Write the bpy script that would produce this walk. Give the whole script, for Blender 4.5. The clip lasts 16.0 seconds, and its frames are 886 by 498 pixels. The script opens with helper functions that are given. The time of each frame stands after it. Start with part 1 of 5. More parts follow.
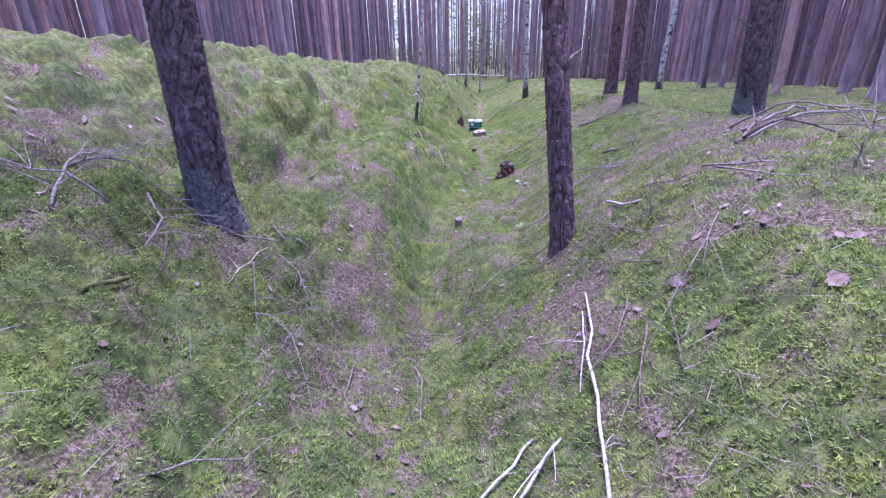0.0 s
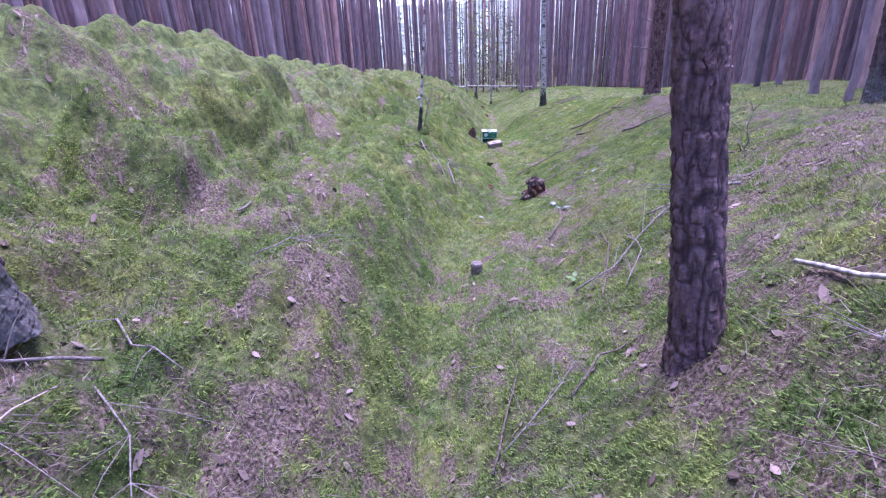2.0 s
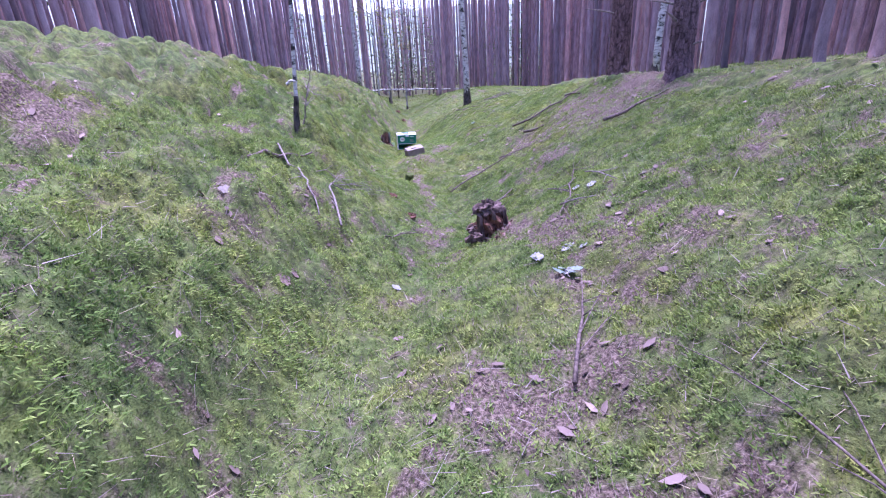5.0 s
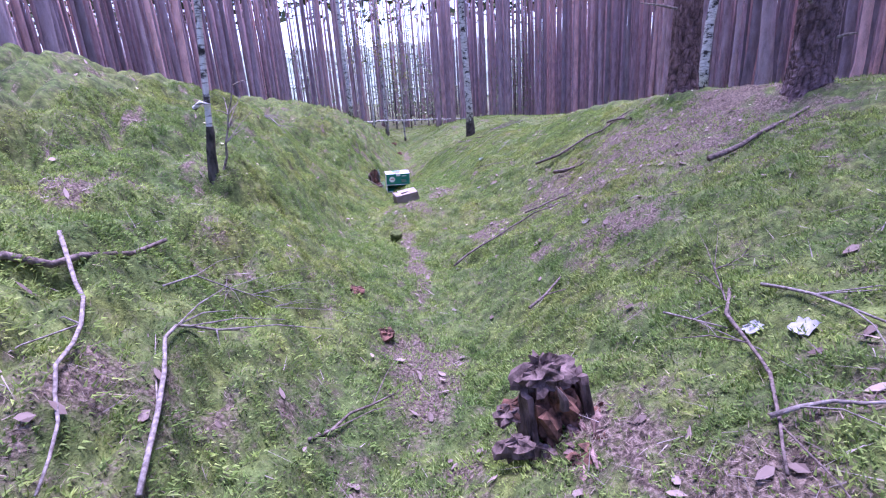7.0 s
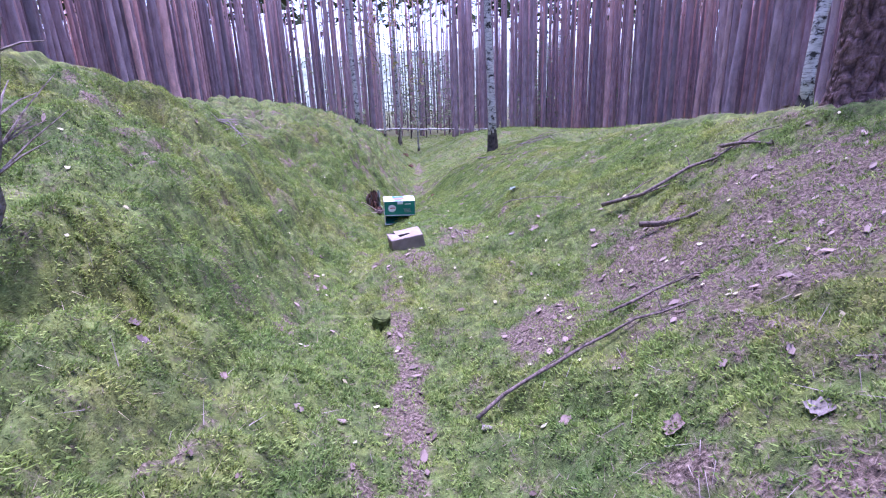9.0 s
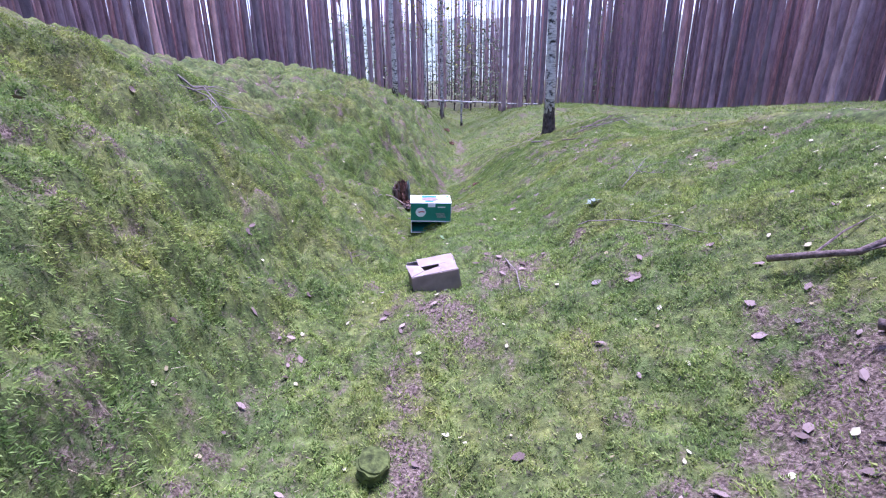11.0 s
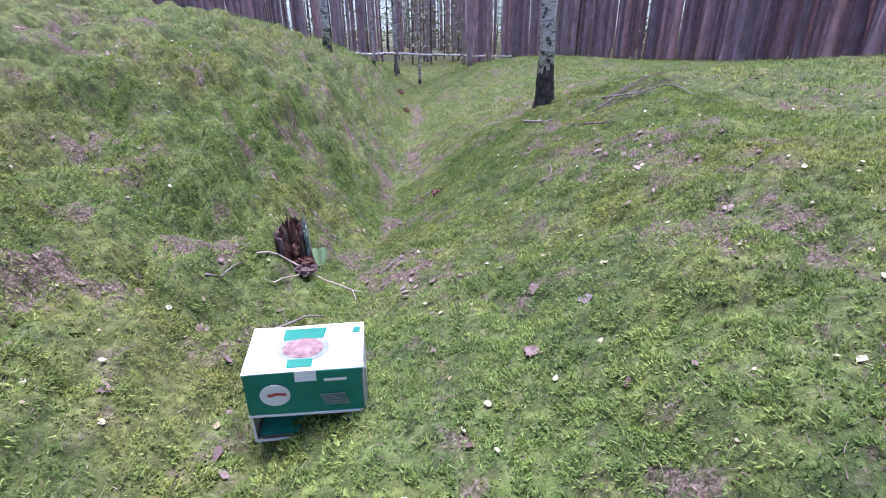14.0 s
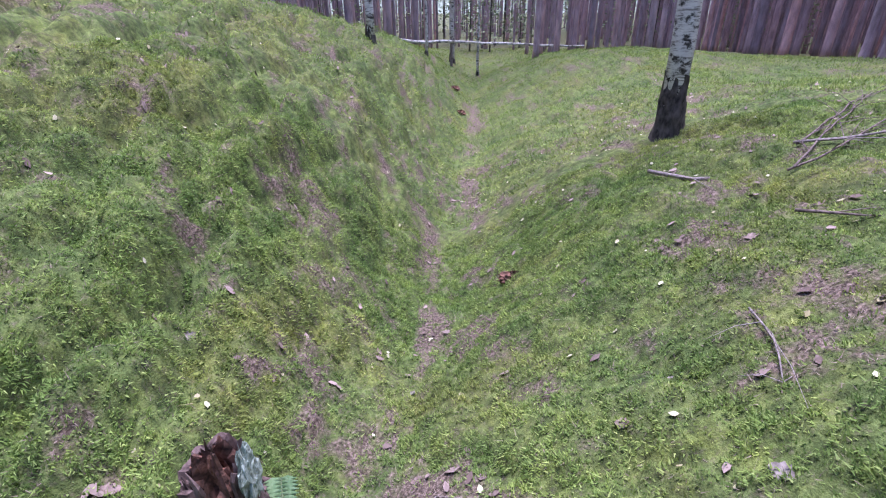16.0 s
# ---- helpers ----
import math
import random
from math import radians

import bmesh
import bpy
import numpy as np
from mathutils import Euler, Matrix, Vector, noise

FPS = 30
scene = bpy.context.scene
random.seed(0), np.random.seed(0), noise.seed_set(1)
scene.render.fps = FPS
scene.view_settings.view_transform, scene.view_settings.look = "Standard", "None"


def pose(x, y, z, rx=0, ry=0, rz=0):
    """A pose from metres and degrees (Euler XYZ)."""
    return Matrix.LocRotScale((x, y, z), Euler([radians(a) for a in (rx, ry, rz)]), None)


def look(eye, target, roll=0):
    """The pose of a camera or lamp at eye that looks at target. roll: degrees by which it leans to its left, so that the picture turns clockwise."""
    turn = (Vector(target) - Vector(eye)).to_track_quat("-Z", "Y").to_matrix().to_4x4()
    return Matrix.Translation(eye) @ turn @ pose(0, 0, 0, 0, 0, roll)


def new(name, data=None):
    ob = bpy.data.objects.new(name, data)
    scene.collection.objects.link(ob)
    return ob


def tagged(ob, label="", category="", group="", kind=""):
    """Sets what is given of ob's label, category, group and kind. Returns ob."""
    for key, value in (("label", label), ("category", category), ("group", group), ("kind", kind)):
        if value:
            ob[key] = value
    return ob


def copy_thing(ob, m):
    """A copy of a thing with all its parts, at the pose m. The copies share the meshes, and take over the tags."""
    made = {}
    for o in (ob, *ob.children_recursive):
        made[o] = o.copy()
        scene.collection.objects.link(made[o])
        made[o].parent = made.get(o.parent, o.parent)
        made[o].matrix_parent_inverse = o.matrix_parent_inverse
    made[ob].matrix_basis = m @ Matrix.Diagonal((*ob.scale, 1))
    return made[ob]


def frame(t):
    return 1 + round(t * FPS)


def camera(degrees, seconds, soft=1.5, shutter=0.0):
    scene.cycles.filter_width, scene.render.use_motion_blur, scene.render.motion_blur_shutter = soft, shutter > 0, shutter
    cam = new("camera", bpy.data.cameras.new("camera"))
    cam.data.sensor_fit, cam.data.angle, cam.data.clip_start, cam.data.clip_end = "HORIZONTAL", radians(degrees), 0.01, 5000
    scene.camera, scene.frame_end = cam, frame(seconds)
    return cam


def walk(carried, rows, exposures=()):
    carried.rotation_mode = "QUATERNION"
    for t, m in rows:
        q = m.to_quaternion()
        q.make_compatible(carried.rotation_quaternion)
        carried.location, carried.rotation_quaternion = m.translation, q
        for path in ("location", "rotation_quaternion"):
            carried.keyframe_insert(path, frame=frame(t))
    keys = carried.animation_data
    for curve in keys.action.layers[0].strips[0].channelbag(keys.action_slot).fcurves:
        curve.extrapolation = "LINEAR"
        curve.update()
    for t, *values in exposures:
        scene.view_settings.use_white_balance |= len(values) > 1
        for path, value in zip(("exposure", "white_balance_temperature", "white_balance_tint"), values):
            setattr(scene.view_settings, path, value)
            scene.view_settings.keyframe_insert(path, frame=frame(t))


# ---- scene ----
cam = camera(83.6, 16.0, soft=1.2)
PATH = [
    (0, (-0.046, -0.057, 1.329), (-0.025, 1.769, 0.514), -1.1),
    (0.5, (-0.064, 0.435, 1.208), (-0.059, 2.278, 0.432), 0.9),
    (1, (-0.047, 0.912, 1.075), (-0.082, 2.739, 0.261), 1.2),
    (1.5, (-0.013, 1.442, 0.978), (-0.107, 3.246, 0.119), -0.7),
    (2, (-0.007, 1.995, 0.844), (-0.031, 3.846, 0.086), -2.5),
    (2.5, (0.028, 2.526, 0.745), (0.025, 4.382, -0.001), -5.6),
    (3, (-0.038, 3.021, 0.627), (0.037, 4.906, -0.04), -4.9),
    (3.5, (-0.023, 3.498, 0.498), (0.112, 5.347, -0.25), -5.6),
    (6, (0.618, 6.341, 0.078), (0.938, 8.194, -0.603), -2.0),
    (6.5, (0.706, 6.904, 0.048), (0.978, 8.782, -0.584), -3.1),
    (7, (0.717, 7.476, -0.023), (0.991, 9.356, -0.648), -3.9),
    (7.5, (0.8, 8.067, -0.087), (1.086, 9.943, -0.718), -2.7),
    (8, (0.862, 8.644, -0.101), (1.07, 10.545, -0.687), -2.4),
    (8.5, (0.945, 9.153, -0.1), (1.188, 11.042, -0.712), -2.8),
    (9, (1.047, 9.687, -0.121), (1.277, 11.584, -0.711), -2.2),
    (9.5, (1.125, 10.185, -0.151), (1.333, 12.097, -0.701), 0.5),
    (12, (1.283, 12.401, -0.148), (1.308, 14.249, -0.912), -1.9),
    (12.5, (1.361, 13.055, -0.209), (1.447, 14.927, -0.908), -3.2),
    (13, (1.403, 13.625, -0.259), (1.483, 15.478, -1.008), -2.3),
    (13.5, (1.486, 14.249, -0.318), (1.666, 16.096, -1.063), -2.6),
    (14, (1.626, 14.886, -0.339), (1.828, 16.685, -1.191), -0.9),
    (14.5, (1.693, 15.534, -0.333), (1.896, 17.358, -1.128), 1.2),
    (15, (1.724, 16.169, -0.318), (1.874, 18.000, -1.109), 2.4),
    (15.5, (1.704, 16.677, -0.272), (1.602, 18.483, -1.126), 0.2),
    (16, (1.685, 17.122, -0.310), (1.698, 18.907, -1.212), -0.8),
]

EXPOSURES = [(0, 2.74, 5400, 49), (6.5, 2.74, 5310, 52), (9.5, 2.70, 5320, 49), (12.5, 2.55, 5530, 38), (16, 2.48, 5720, 33)]
walk(cam, [(t, look(eye, target, roll)) for t, eye, target, roll in PATH], EXPOSURES)

# ---- world and sun ----
world = bpy.data.worlds.new("overcast_sky")
scene.world = world
world.use_nodes = True
wn = world.node_tree.nodes
sky = wn.new("ShaderNodeTexSky")
sky.sky_type, sky.sun_disc = "NISHITA", False
sky.sun_elevation, sky.sun_rotation = radians(80), radians(20)
sky.air_density, sky.dust_density, sky.ozone_density = 1.0, 0.6, 1.0
wn["Background"].inputs["Strength"].default_value = 0.085
world.node_tree.links.new(sky.outputs["Color"], wn["Background"].inputs["Color"])
sun = new("sun", bpy.data.lights.new("sun", "SUN"))
sun.data.energy, sun.data.angle, sun.data.color = 1.5, radians(24), (1.0, 0.97, 0.93)
sun.matrix_world = look((1.3, 3.4, 20), (0, 0, 0))

# ---- arithmetic helpers ----
rng = np.random.default_rng(7)


def hashed(ix, iy, seed):
    h = np.sin(ix * 127.1 + iy * 311.7 + seed * 74.7) * 43758.5453
    return h - np.floor(h)


def bumps(x, y, size, seed=0):
    """Smooth noise from 0 to 1 with features of that size in metres."""
    x, y = np.asarray(x, float) / size, np.asarray(y, float) / size
    ix, iy = np.floor(x), np.floor(y)
    fx, fy = x - ix, y - iy
    fx, fy = fx * fx * (3 - 2 * fx), fy * fy * (3 - 2 * fy)
    a, b = hashed(ix, iy, seed), hashed(ix + 1, iy, seed)
    c, d = hashed(ix, iy + 1, seed), hashed(ix + 1, iy + 1, seed)
    return (a + (b - a) * fx) * (1 - fy) + (c + (d - c) * fx) * fy


def ease(v, lo, hi):
    v = np.clip((np.asarray(v, float) - lo) / (hi - lo), 0, 1)
    return v * v * (3 - 2 * v)


# ---- the lie of the land: cross-sections of the trench ----
OFFSETS = np.array([-5, -3.2, -2.2, -1.4, -0.8, -0.3, 0, 0.3, 0.8, 1.4, 2.2, 3.2, 5])
SECTIONS = {}


def section(y, *heights):
    """Heights of the ground at OFFSETS across the trench's middle line."""
    SECTIONS[y] = heights


section(-8, 1.53, 1.23, 1.03, 0.82, 0.71, 0.6, 0.6, 0.61, 0.71, 0.83, 0.94, 0.94, 0.94)
section(-2, 1.54, 1.24, 0.84, 0.42, 0.25, 0.12, 0.07, 0.14, 0.32, 0.54, 0.75, 0.85, 0.85)
section(1, 1.56, 1.25, 0.83, 0.23, -0.27, -0.34, -0.28, -0.17, 0.13, 0.55, 0.84, 0.91, 0.86)
section(3, 1.58, 1.22, 0.54, -0.22, -0.81, -1.02, -0.98, -0.67, -0.22, 0.33, 0.62, 0.78, 0.78)
section(5, 1.57, 1.04, -0.12, -0.11, -0.22, -1.24, -1.06, -0.92, -0.91, -0.3, 0.16, 0.45, 0.44)
section(7, 1.45, 0.73, -0.31, -0.12, -0.34, -1.15, -1.21, -0.99, -1, -0.72, -0.24, 0.17, 0.09)
section(9, 0.91, 0.52, -0.16, -0.27, -0.79, -1.27, -1.48, -1.38, -1.03, -0.79, -0.46, -0.08, -0.18)
section(11, 0.7, 0.17, -0.38, -0.7, -1.05, -1.41, -1.58, -1.66, -1.34, -0.84, -0.55, -0.17, -0.38)
section(13, 0.7, 0.31, -0.13, -0.42, -1.6, -1.7, -1.68, -1.68, -1.61, -1.58, -0.85, -0.25, -0.57)
section(15, 0.49, 0.3, 0.1, -0.68, -1.54, -1.73, -1.54, -1.46, -1.46, -1.1, -0.96, -0.44, -0.59)
section(16.8, 0.33, -0.09, -0.35, -1.32, -1.56, -1.9, -1.78, -1.72, -1.71, -1.31, -0.98, -0.72, -0.68)
section(18, 0.51, -0.26, -1.2, -1.46, -1.87, -2.27, -2.11, -2.01, -1.77, -1.33, -0.98, -1.07, -0.87)
section(21, 0.04, -0.39, -0.63, -1.11, -1.97, -2.56, -2.47, -2.24, -1.81, -1.52, -1.26, -1.02, -0.99)
section(25, 0.1, -0.23, -0.59, -1.13, -1.91, -2.5, -2.6, -2.46, -2.21, -2.07, -1.86, -1.56, -1.51)
section(31, -0.72, -0.82, -1.13, -1.56, -2.18, -2.66, -2.88, -2.69, -2.45, -2.15, -1.7, -1.51, -1.49)
section(40, -2.14, -2.15, -2.27, -2.48, -2.74, -2.96, -3.02, -2.98, -2.85, -2.77, -2.6, -2.53, -2.43)
section(50, -3.01, -3, -3.03, -3.08, -3.15, -3.21, -3.22, -3.24, -3.21, -3.18, -3.14, -3.16, -3.17)
SEC_Y = np.array(sorted(SECTIONS))
SEC_Z = np.array([SECTIONS[v] for v in SEC_Y])
MID_Y = [-4, 3, 6.5, 8, 9.3, 10.8, 14.4, 16.0, 18.4, 21.5, 29.5, 44.5]
MID_X = [0.05, 0.1, 0.1, 0.45, 0.95, 1.05, 1.06, 1.32, 1.57, 1.97, 2.57, 3.57]


def middle(y):
    return sum(np.interp(np.asarray(y) + k, MID_Y, MID_X) for k in (-1, -0.5, 0, 0.5, 1)) / 5


def lie(x, y):
    """Smooth ground height, before the moss."""
    x, y = np.asarray(x, float), np.asarray(y, float)
    total = 0
    for du, dy, w in ((0, 0, 2), (0.16, 0, 1), (-0.16, 0, 1), (0, 0.7, 1), (0, -0.7, 1)):
        u, v = np.clip(x + du - middle(y), -5, 5), np.clip(y + dy, -8, 50)
        i = np.clip(np.searchsorted(OFFSETS, u, "right") - 1, 0, len(OFFSETS) - 2)
        j = np.clip(np.searchsorted(SEC_Y, v, "right") - 1, 0, len(SEC_Y) - 2)
        f = (u - OFFSETS[i]) / (OFFSETS[i + 1] - OFFSETS[i])
        g = (v - SEC_Y[j]) / (SEC_Y[j + 1] - SEC_Y[j])
        total = total + w * ((SEC_Z[j, i] * (1 - f) + SEC_Z[j, i + 1] * f) * (1 - g) + (SEC_Z[j + 1, i] * (1 - f) + SEC_Z[j + 1, i + 1] * f) * g)
    z = total / 6
    plain = np.interp(y, [-60, 0, 10, 30, 50, 75, 130, 300], [1.2, 0.7, 0.1, -1.7, -3.2, -3.3, -1.0, 4.0])
    plain = plain - 1.3 * ease(x - middle(y), 7, 18) * (1 - 0.7 * ease(y, 13, 19))
    side = ease(np.abs(x - middle(y)), 4.5, 8.5)
    far = ease(y, 50, 60)
    k = np.maximum(side, far)
    return z * (1 - k) + plain * k


LITTER = []


def litter_spot(x, y, rx, ry, more=0.0):
    LITTER.append((x, y, rx, ry, more))


def litter(x, y):
    """How far needles and leaves cover the moss, 0 to 1."""
    x, y = np.asarray(x, float), np.asarray(y, float)
    s = x + 0.5 * np.minimum(x - middle(y), 0)
    p, q = 0.8 * s + 0.45 * y, 0.55 * y - 0.6 * s
    n = 0.30 * bumps(p, q, 0.45, 3) + 0.36 * bumps(q, p, 0.15, 4) + 0.34 * bumps(p, q, 0.05, 5)
    m = np.zeros_like(x) - 0.51 + 0.03 * (1 - ease(y, 4, 7)) - 0.07 * ease(y, 6, 14) + 0.04 * ease(y, 16, 18)
    for cx, cy, rx, ry, more in LITTER:
        m = np.maximum(m, more - 0.28 - (0.27 + more) * np.hypot((x - cx) / rx, (y - cy) / ry))
    wood = np.maximum(ease(np.abs(x - middle(y)), 5.5, 8.5), ease(y, 38, 48))
    return 0.92 * ease(n + m, -0.05, 0.30) * (1 - wood) + 0.36 * wood


for spot in ((0.1, 4.5, 0.35, 1.6), (-0.75, 3.6, 0.5, 0.9), (-1.6, 3.2, 0.5, 0.6), (-1.5, 5.2, 0.6, 0.7), (0.75, 2.4, 0.45, 0.8), (1.0, 3.8, 0.4, 0.5),
             (2.7, 5.2, 1.5, 1.3, 0.18), (2.3, 3.4, 1.0, 1.0, 0.14), (1.2, 6.6, 0.5, 0.4), (0.95, 9.7, 0.32, 1.1, 0.22), (0.75, 5.2, 0.6, 0.4), (1.5, 8.2, 0.4, 0.35),
             (3.4, 11.8, 1.3, 1.7, 0.24), (2.75, 12.4, 0.7, 1.1, 0.16), (1.9, 12.2, 0.35, 0.4, 0.1), (2.4, 10.4, 0.6, 0.6, 0.08), (-0.8, 4.6, 0.5, 0.6), (0.6, 4.5, 0.5, 0.5), (1.9, 10.9, 0.3, 0.25), (1.1, 12.4, 0.16, 2.6, 0.08), (1.82, 14.65, 0.3, 0.35), (1.27, 14.1, 0.25, 0.4),
             (1.59, 18.56, 0.35, 0.45, 0.16), (1.27, 18.8, 0.4, 0.5), (0.3, 17.88, 0.35, 0.4), (0.87, 18.1, 0.3, 0.3), (1.3, 8.75, 0.3, 0.3), (1.57, 20.1, 0.16, 2.4), (2.07, 23, 0.22, 3.5), (2.5, 29, 0.4, 3.5), (2.07, 20.8, 0.35, 0.25),
             (3.97, 22.2, 0.5, 0.4), (0.47, 18.1, 0.3, 0.4), (0.07, 17.1, 0.3, 0.25), (-0.9, 10.6, 0.4, 0.5), (-1.6, 8.7, 0.4, 0.5), (0.1, 0.9, 0.5, 0.4),
             (0.75, 25.6, 0.3, 0.9), (4.6, 8.0, 1.3, 1.2), (0.15, 5.6, 0.3, 0.25), (-0.23, 15.5, 0.3, 0.3), (2.87, 18.5, 0.25, 0.2)):
    litter_spot(*spot)


def domes(x, y, size, seed):
    """Rounded cushions of uneven height, 0 to 1, that meet in creases."""
    x, y = np.asarray(x, float) / size, np.asarray(y, float) / size
    ix, iy = np.floor(x), np.floor(y)
    best = np.zeros_like(x)
    for i in (-1, 0, 1):
        for j in (-1, 0, 1):
            cx, cy = ix + i, iy + j
            d2 = (x - cx - hashed(cx, cy, seed)) ** 2 + (y - cy - hashed(cx, cy, seed + 3)) ** 2
            h = 0.45 + 0.55 * hashed(cx, cy, seed + 6)
            best = np.maximum(best, h * np.clip(1 - d2 / 0.42, 0, 1) ** 0.5)
    return best


def mound(x, y):
    """The thick moss shelf on the bank, with its steep lobed edge, and a lower swell beyond it."""
    wave = 0.55 * (bumps(x, y, 0.62, 61) - 0.5) + 0.16 * (bumps(x, y, 0.2, 62) - 0.5)
    along = ease(y + wave, 5.1, 5.8) * (1 - ease(y, 8.3, 9.4))
    upper = 0.30 * ease(-x + wave - 0.06 * (y - 7), 1.98, 2.12)
    lower = 0.17 * ease(-x + 0.8 * wave - 0.06 * (y - 7), 1.66, 1.78)
    return (upper + lower) * along * (1 - ease(-x, 2.7, 4.2)) + 0.13 * ease(-x, 1.0, 1.7) * ease(y, 10.8, 12.4) * (1 - ease(y, 15, 17.5)) * (1 - ease(-x, 3.4, 5))


def relief(x, y, z):
    """Cushions of moss on ground that lies at z."""
    near = 1 - ease(np.hypot(x - 1, y - 12), 18, 30)
    left = ease(middle(y) - x, 0.25, 1.2)
    s = x - 0.5 * z
    warp = 0.22 * bumps(s, y, 0.35, 17)
    a = domes(1.15 * s + warp, 0.62 * y + 0.15 * s, 0.44, 11)
    b = domes(1.1 * s + 3.1, 0.68 * y + warp, 0.19, 12)
    c = bumps(s, y, 0.07, 13)
    d = bumps(s, y, 0.03, 14)
    moss = 1 - 0.6 * litter(x, y)
    return near * (moss * ((0.08 + 0.17 * left) * (a - 0.6) + (0.055 + 0.06 * left) * (b - 0.6)) + 0.026 * (c - 0.5) + 0.009 * (d - 0.5)) + mound(x, y) + 0.12 * (bumps(x, y, 1.7, 15) - 0.5)


def ground_z(x, y):
    z = lie(x, y)
    return z + relief(x, y, z)


def gz(x, y):
    return float(ground_z(np.array([x]), np.array([y]))[0])


# ---- materials ----
def material(name, rough=0.85):
    m = bpy.data.materials.new(name)
    m.use_nodes = True
    b = m.node_tree.nodes["Principled BSDF"]
    b.inputs["Roughness"].default_value = rough
    b.inputs["Specular IOR Level"].default_value = 0.25
    return m, m.node_tree, b


def node(tree, kind, **values):
    n = tree.nodes.new(kind)
    for key, v in values.items():
        n.inputs[key.replace("_", " ")].default_value = v
    return n


def ramp(tree, source, *stops):
    n = tree.nodes.new("ShaderNodeValToRGB")
    while len(n.color_ramp.elements) < len(stops):
        n.color_ramp.elements.new(0.5)
    for e, (at, colour) in zip(n.color_ramp.elements, stops):
        e.position, e.color = at, (*colour, 1)
    tree.links.new(source, n.inputs[0])
    return n.outputs[0]


def mix(tree, factor, a, b, mode="MIX"):
    n = tree.nodes.new("ShaderNodeMix")
    n.data_type, n.blend_type = "RGBA", mode
    for socket, v in ((n.inputs[0], factor), (n.inputs[6], a), (n.inputs[7], b)):
        if isinstance(v, (int, float)):
            socket.default_value = v
        elif isinstance(v, tuple):
            socket.default_value = (*v, 1)
        else:
            tree.links.new(v, socket)
    return n.outputs[2]


def grain(tree, scale, detail=4.0, stretch=(1, 1, 1), rough=0.6):
    co = tree.nodes.new("ShaderNodeNewGeometry")
    mp = tree.nodes.new("ShaderNodeMapping")
    mp.inputs["Scale"].default_value = stretch
    tree.links.new(co.outputs["Position"], mp.inputs["Vector"])
    n = node(tree, "ShaderNodeTexNoise", Scale=scale, Detail=detail, Roughness=rough)
    tree.links.new(mp.outputs[0], n.inputs["Vector"])
    return n.outputs["Fac"]


def relief_of(tree, bsdf, height, strength, distance):
    n = node(tree, "ShaderNodeBump", Strength=strength, Distance=distance)
    tree.links.new(height, n.inputs["Height"])
    tree.links.new(n.outputs[0], bsdf.inputs["Normal"])


def moss_tone(t):
    """Patches of yellow-green, deep green and faded moss."""
    a = ramp(t, grain(t, 2.6, 3), (0.36, (0.76, 0.83, 0.80)), (0.5, (1.0, 1.0, 1.0)), (0.64, (1.17, 1.16, 1.08)))
    b = ramp(t, grain(t, 0.9, 3), (0.36, (0.85, 0.92, 0.9)), (0.52, (1, 1, 1)), (0.66, (1.12, 0.98, 1.0)))
    c = ramp(t, grain(t, 7.5, 3), (0.36, (0.84, 0.88, 0.86)), (0.5, (1.0, 1.0, 1.0)), (0.64, (1.16, 1.1, 1.0)))
    return mix(t, 1.0, mix(t, 1.0, a, b, "MULTIPLY"), c, "MULTIPLY")


def make_moss_blades():
    m, t, b = material("moss_blades", 0.8)
    g = t.nodes.new("ShaderNodeNewGeometry")
    own = ramp(t, g.outputs["Random Per Island"], (0.0, (0.130, 0.195, 0.058)), (0.75, (0.262, 0.357, 0.104)), (1.0, (0.40, 0.48, 0.18)))
    col = mix(t, 1.0, own, moss_tone(t), "MULTIPLY")
    front, through_leaf, both = t.nodes.new("ShaderNodeBsdfDiffuse"), t.nodes.new("ShaderNodeBsdfTranslucent"), t.nodes.new("ShaderNodeMixShader")
    t.links.new(col, front.inputs["Color"])
    t.links.new(col, through_leaf.inputs["Color"])
    both.inputs[0].default_value = 0.34
    t.links.new(front.outputs[0], both.inputs[1])
    t.links.new(through_leaf.outputs[0], both.inputs[2])
    out = [n for n in t.nodes if n.type == "OUTPUT_MATERIAL"][0]
    t.links.new(both.outputs[0], out.inputs["Surface"])
    return m


def make_ground():
    m, t, b = material("moss_and_needle_litter", 0.95)
    moss = ramp(t, grain(t, 16, 8, rough=0.75), (0.34, (0.03, 0.042, 0.014)), (0.5, (0.088, 0.118, 0.034)), (0.66, (0.18, 0.232, 0.072)))
    moss = mix(t, 1.0, moss, moss_tone(t), "MULTIPLY")
    bits = ramp(t, grain(t, 60, 5), (0.36, (0.035, 0.026, 0.02)), (0.5, (0.12, 0.088, 0.07)), (0.66, (0.29, 0.22, 0.185)))
    at = t.nodes.new("ShaderNodeAttribute")
    at.attribute_name = "litter"
    fine = t.nodes.new("ShaderNodeMath")
    fine.operation, fine.use_clamp = "MULTIPLY_ADD", True
    t.links.new(grain(t, 22, 6, rough=0.75), fine.inputs[0])
    fine.inputs[1].default_value = 2.4
    t.links.new(at.outputs["Fac"], fine.inputs[2])
    cover = node(t, "ShaderNodeMapRange", From_Min=1.25, From_Max=2.05)
    fine.use_clamp = False
    t.links.new(fine.outputs[0], cover.inputs["Value"])
    base = mix(t, cover.outputs[0], moss, bits)
    t.links.new(base, b.inputs["Base Color"])
    relief_of(t, b, grain(t, 120, 4), 0.8, 0.012)
    return m


